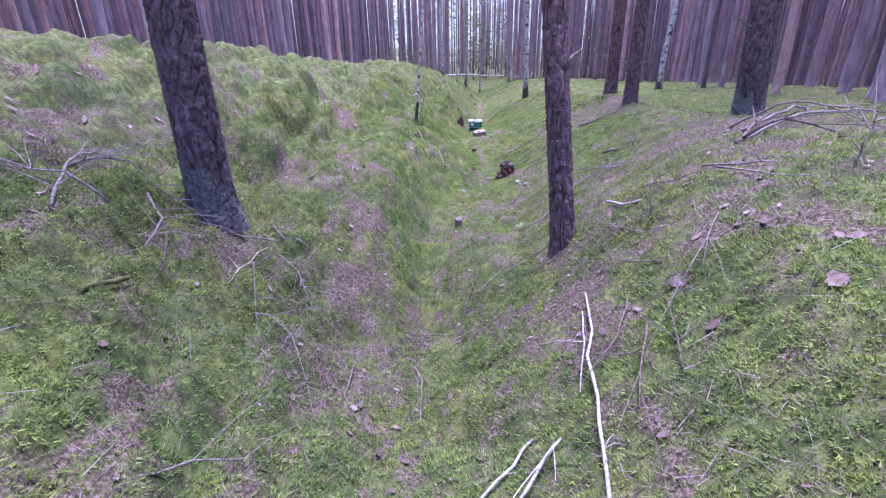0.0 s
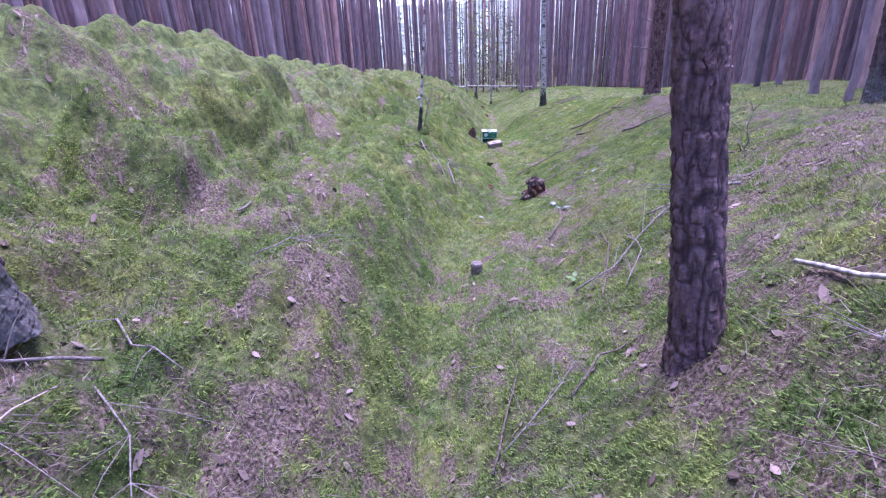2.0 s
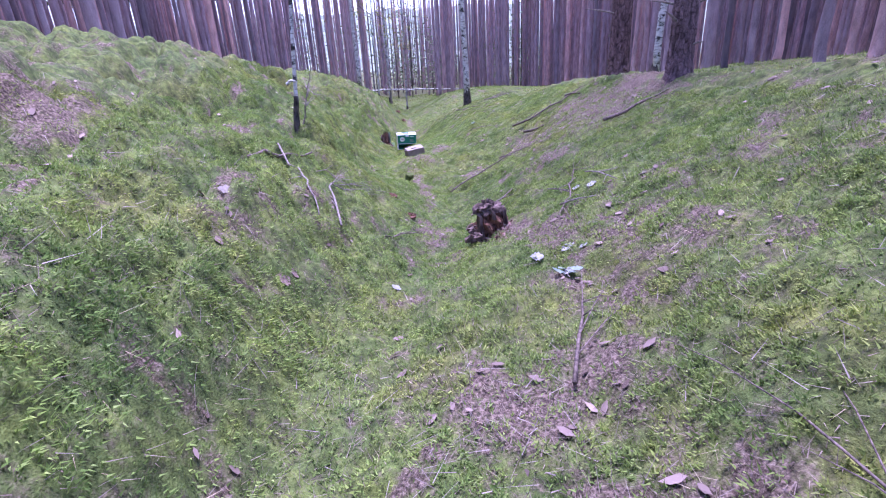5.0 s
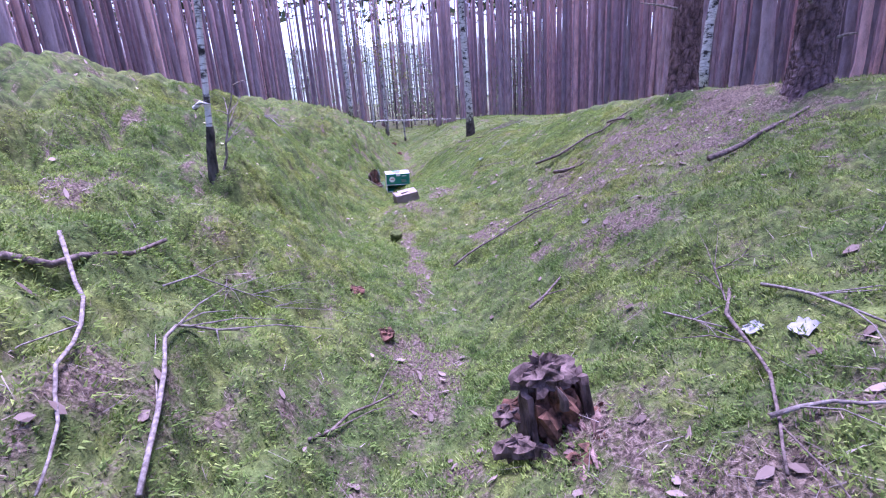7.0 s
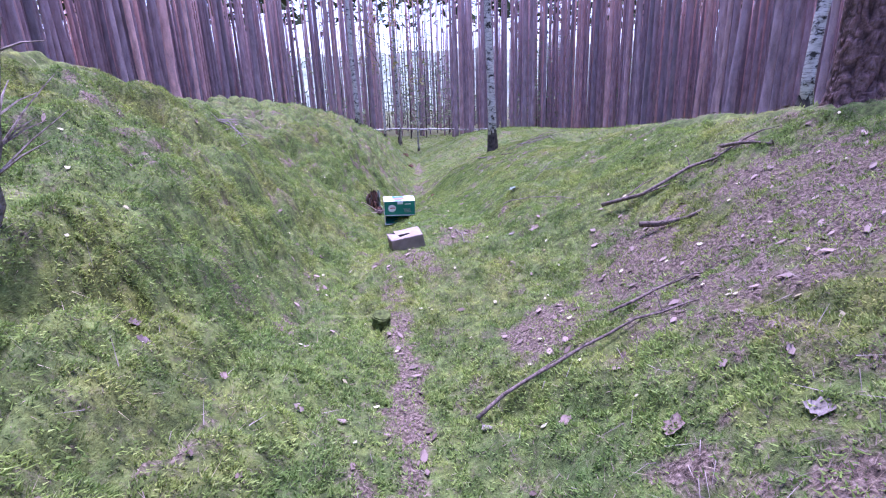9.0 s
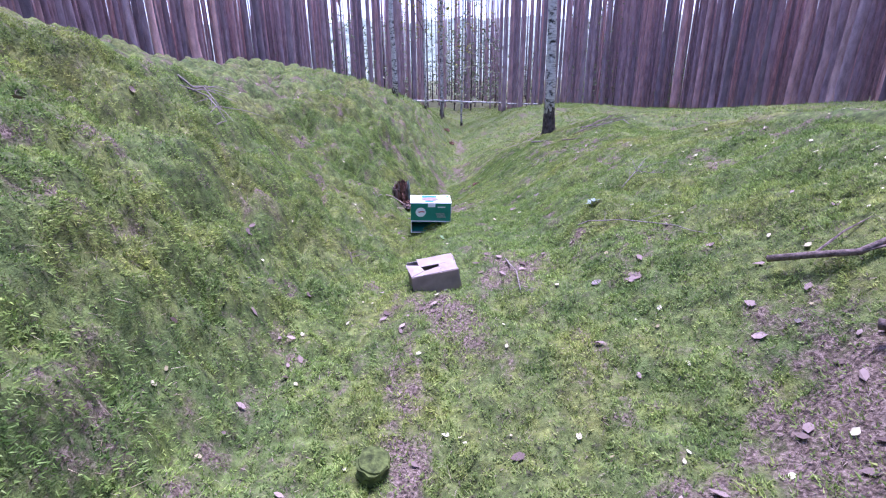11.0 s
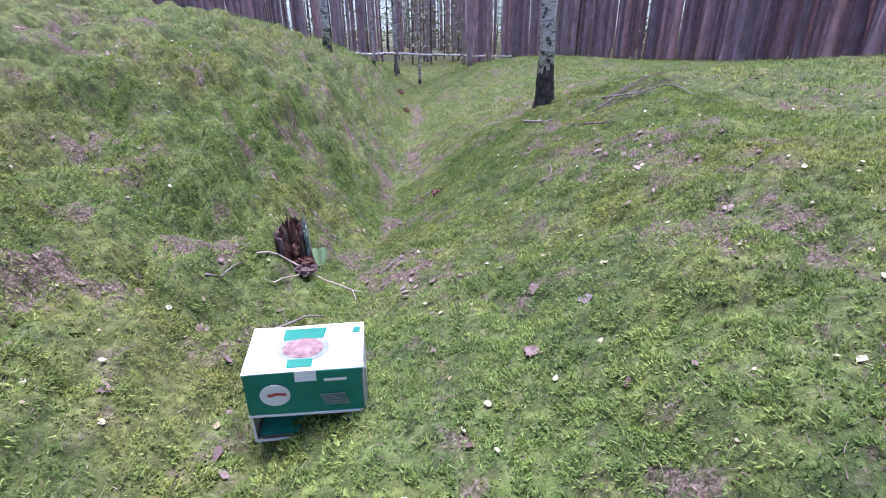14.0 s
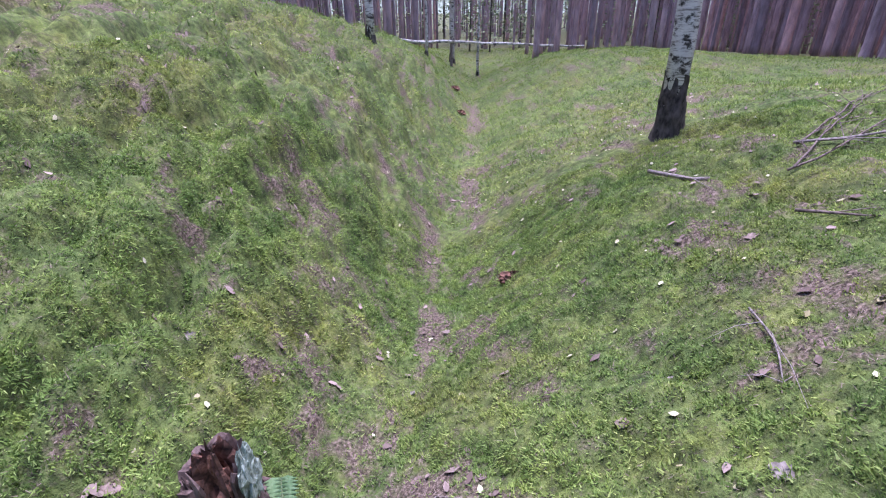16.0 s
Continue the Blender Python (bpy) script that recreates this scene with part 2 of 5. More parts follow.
def make_bark(name, dark, mid, light, scale=14, upper=None, plated=False):
    m, t, b = material(name, 0.9)
    n1 = grain(t, scale, 5, (1, 1, 0.28))
    col = ramp(t, n1, (0.34, dark), (0.5, mid), (0.68, light))
    col = mix(t, 0.35, col, ramp(t, grain(t, 70, 3), (0.3, dark), (0.7, light)))
    if upper:
        g = t.nodes.new("ShaderNodeNewGeometry")
        sp = t.nodes.new("ShaderNodeSeparateXYZ")
        t.links.new(g.outputs["Position"], sp.inputs[0])
        mr = node(t, "ShaderNodeMapRange", From_Min=0.5, From_Max=9.0)
        t.links.new(sp.outputs["Z"], mr.inputs["Value"])
        col = mix(t, mr.outputs[0], col, mix(t, n1, upper, light))
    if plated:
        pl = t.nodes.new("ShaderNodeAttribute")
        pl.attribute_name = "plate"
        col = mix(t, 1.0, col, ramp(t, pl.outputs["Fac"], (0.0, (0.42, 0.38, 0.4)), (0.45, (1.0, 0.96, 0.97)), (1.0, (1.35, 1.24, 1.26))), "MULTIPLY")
        li = t.nodes.new("ShaderNodeAttribute")
        li.attribute_name = "lichen"
        col = mix(t, li.outputs["Fac"], col, ramp(t, grain(t, 60, 4), (0.35, (0.11, 0.12, 0.105)), (0.65, (0.3, 0.33, 0.29))))
    info = t.nodes.new("ShaderNodeObjectInfo")
    tone = ramp(t, info.outputs["Random"], (0.0, (0.36, 0.36, 0.4)), (0.35, (0.75, 0.74, 0.8)), (0.7, (1.0, 0.95, 1.0)), (0.88, (1.3, 1.08, 1.0)), (1.0, (1.75, 1.4, 1.25)))
    col = mix(t, 1.0, col, tone, "MULTIPLY")
    if not plated:
        isl = t.nodes.new("ShaderNodeNewGeometry")
        col = mix(t, 1.0, col, ramp(t, isl.outputs["Random Per Island"], (0.0, (0.6, 0.6, 0.64)), (0.5, (0.95, 0.92, 0.95)), (0.85, (1.2, 1.08, 1.06)), (1.0, (1.5, 1.2, 1.08))), "MULTIPLY")
    t.links.new(col, b.inputs["Base Color"])
    relief_of(t, b, n1, 0.9, 0.03)
    return m


def make_plain(name, a, c, scale=30, rough=0.85, bump=0.3, stretch=(1, 1, 1)):
    m, t, b = material(name, rough)
    n = grain(t, scale, 5, stretch)
    t.links.new(ramp(t, n, (0.35, a), (0.65, c)), b.inputs["Base Color"])
    relief_of(t, b, n, bump, 0.01)
    return m


def make_leafy(name, a, c, glow=0.25):
    m, t, b = material(name, 0.75)
    g = t.nodes.new("ShaderNodeNewGeometry")
    t.links.new(ramp(t, g.outputs["Random Per Island"], (0.0, a), (1.0, c)), b.inputs["Base Color"])
    b.inputs["Transmission Weight"].default_value = 0.0
    b.inputs["Subsurface Weight"].default_value = 0.0
    return m


def make_birch():
    """White bark with black cracks, blotches and fine cross lines."""
    m, t, b = material("birch_bark", 0.7)
    blot = ramp(t, grain(t, 7, 5, (1, 1, 1.6), 0.7), (0.40, (0.05, 0.045, 0.045)), (0.47, (0.6, 0.59, 0.57)), (0.7, (0.75, 0.73, 0.71)))
    lines = ramp(t, grain(t, 9, 3, (1, 1, 9)), (0.38, (0.35, 0.33, 0.32)), (0.48, (1, 1, 1)))
    t.links.new(mix(t, 1.0, blot, lines, "MULTIPLY"), b.inputs["Base Color"])
    relief_of(t, b, grain(t, 9, 4), 0.4, 0.01)
    return m


GROUND = make_ground()
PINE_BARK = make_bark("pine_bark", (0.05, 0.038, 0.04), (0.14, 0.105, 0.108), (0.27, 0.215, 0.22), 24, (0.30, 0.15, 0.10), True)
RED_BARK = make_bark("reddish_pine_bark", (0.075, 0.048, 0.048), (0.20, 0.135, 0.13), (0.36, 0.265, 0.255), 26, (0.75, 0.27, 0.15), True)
# Paler, purplish forest bark: the haze between the trunks is put into its colour.
HAZED_BARK = make_bark("hazed_forest_bark", (0.195, 0.16, 0.175), (0.40, 0.33, 0.342), (0.6, 0.51, 0.52), 8, (0.50, 0.32, 0.25))
BIRCH_BARK = make_birch()
DEAD_WOOD = make_plain("grey_dead_wood", (0.10, 0.08, 0.07), (0.33, 0.28, 0.26), 40, 0.9, 0.5)
ROTTEN = make_plain("rotten_red_wood", (0.035, 0.022, 0.018), (0.23, 0.115, 0.085), 26, 0.95, 0.9)
NEEDLES = make_leafy("pine_needles", (0.03, 0.055, 0.018), (0.07, 0.10, 0.035))
MOSS_BLADES = make_moss_blades()


# ---- mesh helpers ----
def mesh_of(name, verts, faces, mat, smooth=False):
    me = bpy.data.meshes.new(name)
    me.from_pydata([tuple(v) for v in verts] if not isinstance(verts, np.ndarray) else verts.tolist(), [], faces if isinstance(faces, list) else faces.tolist())
    me.materials.append(mat)
    if smooth:
        me.shade_smooth()
    return me


def part(name, me, parent=None, label="", m=None):
    ob = new(name, me)
    if parent:
        ob.parent = parent
    if m is not None:
        ob.matrix_basis = m
    return tagged(ob, label) if label else ob


def tube(points, radii, sides=6, twist=0.0, lumps=0.0, seed=1):
    """Verts and faces of a round, closed limb along points."""
    r = random.Random(seed)
    pts = [Vector(p) for p in points]
    verts, faces = [], []
    up = Vector((0.31, 0.17, 0.93))
    for i, p in enumerate(pts):
        d = (pts[min(i + 1, len(pts) - 1)] - pts[max(i - 1, 0)]).normalized()
        if abs(d.dot(up)) > 0.95:
            up = Vector((0.93, 0.2, 0.3))
        a = d.cross(up).normalized()
        b = d.cross(a).normalized()
        for k in range(sides):
            w = 2 * math.pi * k / sides + twist * i
            rad = radii[i] * (1 + lumps * r.uniform(-1, 1))
            verts.append(p + (a * math.cos(w) + b * math.sin(w)) * rad)
    for i in range(len(pts) - 1):
        for k in range(sides):
            n = (k + 1) % sides
            faces.append((i * sides + k, i * sides + n, (i + 1) * sides + n, (i + 1) * sides + k))
    faces.append(tuple(range(sides))[::-1])
    faces.append(tuple((len(pts) - 1) * sides + k for k in range(sides)))
    return verts, faces


def joined(pieces):
    verts, faces = [], []
    for v, f in pieces:
        o = len(verts)
        verts += list(v)
        faces += [tuple(i + o for i in q) for q in f]
    return verts, faces


# ---- ground: one sheet to the horizon ----
def spread(lo, hi, step, end_lo, end_hi):
    inner = list(np.arange(lo, hi, step))
    out, s, v = [], step, hi
    while v < end_hi:
        out.append(v)
        s *= 1.13
        v += s
    back, s, v = [], step, lo
    while v > end_lo:
        s *= 1.13
        v -= s
        back.append(v)
    return np.array(back[::-1] + inner + out + [end_hi])


def sheet():
    xs, ys = spread(-3.4, 6.0, 0.037, -500, 500), spread(0.4, 24.0, 0.037, -400, 700)
    X, Y = np.meshgrid(xs, ys)
    Z = ground_z(X, Y)
    nx, ny = len(xs), len(ys)
    i = np.arange(ny * nx).reshape(ny, nx)
    faces = np.stack([i[:-1, :-1], i[:-1, 1:], i[1:, 1:], i[1:, :-1]], -1).reshape(-1, 4)
    me = mesh_of("ground", np.stack([X, Y, Z], -1).reshape(-1, 3), faces, GROUND, True)
    a = me.attributes.new("litter", "FLOAT", "POINT")
    a.data.foreach_set("value", litter(X, Y).ravel().astype(np.float32))
    return tagged(new("ground", me), "mossy forest ground with a worn sandy trench", "ground", kind="structure")


sheet()


# ---- trees ----
def near_trunk(x, y, d, height, seed, lean=(0, 0), plates=1.0, mat=None, lichen=0.0):
    """A trunk near by, with furrowed bark plates in its mesh."""
    z0 = gz(x, y) - 0.12
    sides, rings = 104, 300
    hs = np.concatenate([np.linspace(0, 3.0, 260), np.linspace(3.1, height, rings - 260)])
    W, Hh = np.meshgrid(np.linspace(0, 2 * np.pi, sides, endpoint=False), hs)
    flare = 1 + 0.34 * np.exp(-Hh / 0.14) + 0.06 * np.exp(-Hh / 0.6)
    roots = 1 + 0.10 * np.exp(-Hh / 0.2) * np.sin(W * 5 + seed)
    r = d / 2 * flare * roots * (1 - 0.55 * Hh / height)
    arc = W * d / 2
    wob = 0.05 * (bumps(arc, Hh, 0.11, seed) - 0.5)
    n1 = np.abs(2 * bumps(arc + 0.7 * wob + 5, Hh * 0.42 + wob, 0.036, seed) - 1)
    n2 = np.abs(2 * bumps(arc - 0.7 * wob + 3, Hh * 0.8 + 0.4 * arc, 0.034, seed + 4) - 1)
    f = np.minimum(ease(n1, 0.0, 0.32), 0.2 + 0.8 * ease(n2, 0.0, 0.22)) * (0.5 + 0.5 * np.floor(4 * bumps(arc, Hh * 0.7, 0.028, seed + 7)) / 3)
    fade = 1 - 0.7 * ease(Hh, 2.0, 6.0)
    r = r + plates * fade * ((0.006 + 0.018 * d) * (f - 0.6) + 0.010 * (bumps(arc * 1.0, Hh, 0.022, seed + 2) - 0.5))
    lx, ly = lean[0] * Hh, lean[1] * Hh
    V = np.stack([r * np.cos(W) + lx, r * np.sin(W) + ly, Hh], -1).reshape(-1, 3)
    i = np.arange(rings * sides).reshape(rings, sides)
    j = np.roll(i, -1, 1)
    faces = np.stack([i[:-1], j[:-1], j[1:], i[1:]], -1).reshape(-1, 4)
    me = mesh_of("trunk", V, faces, mat or PINE_BARK, False)
    b = me.attributes.new("lichen", "FLOAT", "POINT")
    crust = lichen * ease(bumps(arc + 1, Hh * 0.6, 0.09, seed + 8) - 0.9 * Hh, 0.12, 0.34)
    b.data.foreach_set("value", crust.ravel().astype(np.float32))
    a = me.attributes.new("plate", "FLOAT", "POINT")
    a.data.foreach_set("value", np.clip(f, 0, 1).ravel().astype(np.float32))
    return me, Vector((x, y, z0))


def crown_mesh(seed, base, top, radius, count=150, mat=None, size=0.55, tris=3):
    """Limbs' ends as many small clumps of needles, uneven, with gaps."""
    r = random.Random(seed)
    verts, faces = [], []
    for _ in range(count):
        h = r.random()
        ring = radius * (0.25 + 0.9 * math.sin(math.pi * (0.12 + 0.83 * h))) * math.sqrt(r.random())
        w = r.uniform(0, 2 * math.pi)
        c = Vector((ring * math.cos(w), ring * math.sin(w), base + (top - base) * h + r.uniform(-0.4, 0.4)))
        for _ in range(tris):
            d = Vector((r.gauss(0, 1), r.gauss(0, 1), r.gauss(0, 0.5))).normalized()
            e = Vector((r.gauss(0, 1), r.gauss(0, 1), r.gauss(0, 0.6))).normalized()
            s = size * r.uniform(0.5, 1.2)
            o = len(verts)
            verts += [c - e * s * 0.3, c + e * s * 0.3, c + d * s]
            faces.append((o, o + 1, o + 2))
    return mesh_of("crown", verts, faces, mat or NEEDLES)


def limbs(seed, lo, hi, count, length, d):
    """Verts and faces of each limb of a crown."""
    r = random.Random(seed)
    out = []
    for _ in range(count):
        h, w = r.uniform(lo, hi), r.uniform(0, 2 * math.pi)
        u = Vector((math.cos(w), math.sin(w), r.uniform(0.05, 0.5)))
        L = length * r.uniform(0.5, 1.2)
        p = Vector((0, 0, h))
        out.append(tube([p, p + u * L * 0.5, p + u * L + Vector((0, 0, 0.2))], [d, d * 0.6, d * 0.15], 4, seed=seed))
    return out


def pine(x, y, d, height, seed, lean=(0, 0), label="", stubs=(), mat=None, lichen=0.0):
    me, at = near_trunk(x, y, d, height, seed, lean, 1.0, mat, lichen)
    root = new("pine_tree")
    root.matrix_basis = Matrix.Translation(at)
    tagged(root, label or "tall pine tree with furrowed grey-brown bark", "tree", "pines beside the trench")
    part("trunk", me, root)
    top = Vector((lean[0] * height, lean[1] * height, 0))
    for v, f in limbs(seed, height * 0.55, height * 0.95, 14, 2.2, 0.05):
        part("limb", mesh_of("limb", v, f, PINE_BARK), root, m=Matrix.Translation(top))
    part("crown", crown_mesh(seed, height * 0.58, height * 1.03, 2.2, 70, tris=2), root, m=Matrix.Translation(top))
    for h, w, L, rise in stubs:
        a = radians(w)
        u = Vector((math.cos(a), math.sin(a), rise))
        p = Vector((lean[0] * h, lean[1] * h, h)) + Vector((math.cos(a), math.sin(a), 0)) * d * 0.38
        v, f = tube([p, p + u * L * 0.5 + Vector((0, 0, 0.01)), p + u * L], [0.016, 0.012, 0.005], 6, lumps=0.15, seed=seed)
        part("dead_branch", mesh_of("dead_branch", v, f, DEAD_WOOD), root)
    return root


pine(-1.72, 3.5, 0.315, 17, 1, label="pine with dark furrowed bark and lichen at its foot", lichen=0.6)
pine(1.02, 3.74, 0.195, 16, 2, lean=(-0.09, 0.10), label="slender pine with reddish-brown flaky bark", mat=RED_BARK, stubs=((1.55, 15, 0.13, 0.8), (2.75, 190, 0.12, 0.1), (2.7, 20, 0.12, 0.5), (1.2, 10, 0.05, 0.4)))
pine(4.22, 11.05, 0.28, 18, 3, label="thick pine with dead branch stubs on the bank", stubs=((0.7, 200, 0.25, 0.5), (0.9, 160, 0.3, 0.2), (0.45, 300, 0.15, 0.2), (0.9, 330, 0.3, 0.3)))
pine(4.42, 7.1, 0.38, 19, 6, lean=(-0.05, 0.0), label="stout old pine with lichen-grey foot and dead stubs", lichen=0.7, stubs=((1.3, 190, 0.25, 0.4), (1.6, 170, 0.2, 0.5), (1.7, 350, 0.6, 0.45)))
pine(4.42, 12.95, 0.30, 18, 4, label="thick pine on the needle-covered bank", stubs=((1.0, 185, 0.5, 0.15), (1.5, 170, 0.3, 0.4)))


# the wood round about: the nearer trees one by one, the deep wood as one growth
def forest_trunk(seed):
    r = random.Random(seed)
    pts = [(r.uniform(-0.05, 0.05) * i * 0.5, r.uniform(-0.05, 0.05) * i * 0.5, h) for i, h in enumerate((0, 0.12, 0.4, 1.5, 4, 8, 13, 18))]
    return tube(pts, [k for k in (0.17, 0.14, 0.122, 0.112, 0.104, 0.09, 0.065, 0.02)], 12, lumps=0.05, seed=seed)


def forest_places():
    r = random.Random(5)
    out = []
    # Unseen rows with y below 0, behind the start, are added for the light.
    for gx in np.arange(-72, 75, 1.34):
        for gy in np.arange(-14, 78, 1.28):
            x, y = gx + r.uniform(-0.7, 0.7), gy + r.uniform(-0.7, 0.7)
            u = x - float(middle(y))
            k = r.random()
            if -6.0 < u < 5.6 + 1.9 * min(1, max(0, (y - 14) / 4)) and y < 31.5:
                continue
            if y >= 31.5 and abs(u) < 1.2 + 0.02 * y and y < 50:
                continue
            if y >= 31.5 and abs(u) < 9 and k < 0.4:
                continue
            if y > 64 and abs(u) < 11 and k < 0.6:
                continue
            if any(math.hypot(x - a, y - b) < c for a, b, c in ((4.3, 12, 2.2), (4.5, 7.1, 1.6), (7.1, 16.3, 0.8), (0.4, 27.5, 1), (2.3, 38, 0.7), (3.72, 21.7, 2))):
                continue
            out.append((x, y, r.choice((0.5, 0.62, 0.72, 0.95)) * r.uniform(0.85, 1.15), r.uniform(0, 360), r.uniform(0.85, 1.1)))
    return out


places = forest_places()
places.sort(key=lambda p: math.hypot(p[0] - 1.5, p[1] - 16))
kinds = []
for s in range(4):
    root = new("pine_tree")
    tagged(root, "tall straight plantation pine with purplish-brown bark", "tree", "pines of the wood")
    part("trunk", mesh_of("trunk", *forest_trunk(30 + s), HAZED_BARK, True), root)
    part("crown", crown_mesh(40 + s, 11, 18.5, 1.6, 34, size=0.5, tris=2), root)
    kinds.append(root)
SINGLE = 280
for n, (x, y, w, turn, h) in enumerate(places[:SINGLE]):
    base = pose(x, y, gz(x, y) - 0.08, 0, 0, turn)
    if n < 4:
        kinds[n].matrix_basis = base
        kinds[n].scale = (w, w, h)
    else:
        ob = copy_thing(kinds[n % 4], base)
        ob.scale = (w, w, h)


def deep_wood():
    tv, tf, cv, cf = [], [], [], []
    r = random.Random(9)
    rest = places[SINGLE:]
    zs = ground_z(np.array([p[0] for p in rest]), np.array([p[1] for p in rest]))
    base_v, base_f = tube([(0, 0, 0), (0, 0, 0.4), (0, 0, 6), (0, 0, 17)], [0.16, 0.125, 0.1, 0.02], 7)
    for (x, y, w, turn, h), z in zip(rest, zs):
        o = len(tv)
        tv += [(v.x * w + x, v.y * w + y, v.z * h + z - 0.1) for v in base_v]
        tf += [tuple(i + o for i in q) for q in base_f]
        for _ in range(8):
            a, q = r.uniform(0, 6.28), r.uniform(0, 1.7)
            c = Vector((x + q * math.cos(a), y + q * math.sin(a), z + r.uniform(10.5, 18)))
            d = Vector((r.gauss(0, 1), r.gauss(0, 1), r.gauss(0, 0.5))).normalized() * r.uniform(0.6, 1.2)
            e = Vector((r.gauss(0, 1), r.gauss(0, 1), r.gauss(0, 0.5))).normalized() * 0.4
            o = len(cv)
            cv += [c - e, c + e, c + d]
            cf.append((o, o + 1, o + 2))
    root = tagged(new("deep_pine_wood"), "dense stand of straight pines deeper in the wood", "trees", kind="stuff")
    part("trunks", mesh_of("trunks", tv, tf, HAZED_BARK, True), root)
    part("crowns", mesh_of("crowns", cv, cf, NEEDLES), root)


deep_wood()


# ---- birches, snags and saplings ----
BLACK_BARK = make_plain("black_birch_foot", (0.02, 0.018, 0.018), (0.12, 0.105, 0.095), 22, 0.9, 0.9, (1, 1, 0.5))
YELLOW_LEAVES = make_leafy("yellowing_birch_leaves", (0.16, 0.2, 0.03), (0.5, 0.42, 0.08))
# Muted green with the far bushes' haze in the colour; the fern stalk shares it.
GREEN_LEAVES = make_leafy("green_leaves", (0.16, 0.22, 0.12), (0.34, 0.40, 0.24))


def birch(x, y, d, height, seed, lean=(0, 0), foot=0.55, label="", leaves=True):
    """White trunk, its black cracked foot and its crown."""
    r = random.Random(seed)
    root = tagged(new("birch_tree"), label or "young birch with white bark and a black foot", "tree", "birches")
    root.matrix_basis = Matrix.Translation((x, y, gz(x, y) - 0.1))
    hs = [foot * 0.25, foot + 0.3, 1.4, 2.2, 3.2, 4.5, 7, 10, height]
    sway = [r.uniform(-0.02, 0.02) for _ in hs]
    pts = [(lean[0] * h + w, lean[1] * h - w, h) for h, w in zip(hs, sway)]
    part("trunk", mesh_of("trunk", *tube(pts, [d / 2 * (1 - 0.85 * h / height) for h in hs], 18, lumps=0.04, seed=seed), BIRCH_BARK, True), root, "white bark with dark marks")
    hs = np.linspace(0, foot, 14)
    sides = 30
    W, Hh = np.meshgrid(np.linspace(0, 2 * np.pi, sides, endpoint=False), hs)
    rr = d / 2 * (0.93 + 0.5 * np.exp(-Hh / 0.14) + 0.26 * (1 - Hh / foot)) + 0.16 * d * (bumps(W * d, Hh * 0.5, 0.045, seed) - 0.4)
    V = np.stack([rr * np.cos(W) + lean[0] * Hh, rr * np.sin(W) + lean[1] * Hh, Hh + 0.10 * (Hh / foot) * bumps(W, W, 0.5, seed)], -1).reshape(-1, 3)
    i = np.arange(14 * sides).reshape(14, sides)
    j = np.roll(i, -1, 1)
    part("foot", mesh_of("foot", V, np.stack([i[:-1], j[:-1], j[1:], i[1:]], -1).reshape(-1, 4), BLACK_BARK, True), root, "black cracked bark")
    for k in range(int(height * 1.2)):
        h, a = r.uniform(height * 0.3, height * 0.95), r.uniform(0, 6.28)
        u, p, L = Vector((math.cos(a), math.sin(a), 0.7)), Vector((lean[0] * h, lean[1] * h, h)), r.uniform(0.6, 1.6)
        part("limb", mesh_of("limb", *tube([p, p + u * L * 0.5, p + u * L], [0.02, 0.012, 0.004], 4), BLACK_BARK), root)
    if leaves:
        part("crown", crown_mesh(seed, height * 0.35, height * 1.02, height * 0.16, int(40 * height), YELLOW_LEAVES, 0.13, 2), root, m=Matrix.Translation((lean[0] * height, lean[1] * height, 0)))
    return root


birch(3.83, 21.7, 0.205, 13, 21, (-0.03, 0.0), 0.6, "leaning white birch with black cracked foot on bank")
birch(7.1, 16.3, 0.17, 14, 22, (0.05, 0.0), 0.3, "slim white birch among the pines")
birch(0.42, 27.5, 0.17, 13, 23, (-0.005, 0), 0.35, "slim birch at the crest of the bank")
birch(2.3, 38.0, 0.2, 13, 24, (0, 0), 0.4, "slim birch beside the pole across the trench")
birch(1.4, 32.6, 0.09, 8, 25, (0, 0), 0.2, "thin young birch on the trench slope")
birch(3.2, 36.5, 0.10, 9, 26, (0.01, 0), 0.2, "thin young birch with yellowing leaves")


def bare_sapling(x, y, height, seed, label, d=0.012, lean=(0, 0)):
    r = random.Random(seed)
    root = tagged(new("bare_sapling"), label, "sapling")
    root.matrix_basis = Matrix.Translation((x, y, gz(x, y) - 0.03))
    n = 7
    pts = [Vector((lean[0] * height * i / n + r.uniform(-0.02, 0.02), lean[1] * height * i / n + r.uniform(-0.02, 0.02), height * i / n)) for i in range(n + 1)]
    part("stem", mesh_of("stem", *tube(pts, [d * (1 - 0.8 * i / n) for i in range(n + 1)], 6), DEAD_WOOD), root)
    for _ in range(9):
        p = pts[r.randint(2, n)]
        a = r.uniform(0, 6.28)
        u = Vector((math.cos(a), math.sin(a), r.uniform(0.2, 1.0))) * r.uniform(0.1, 0.3)
        part("twig", mesh_of("twig", *tube([p, p + u * 0.5 + Vector((0, 0, 0.01)), p + u], [d * 0.45, d * 0.3, d * 0.12], 4), DEAD_WOOD), root)


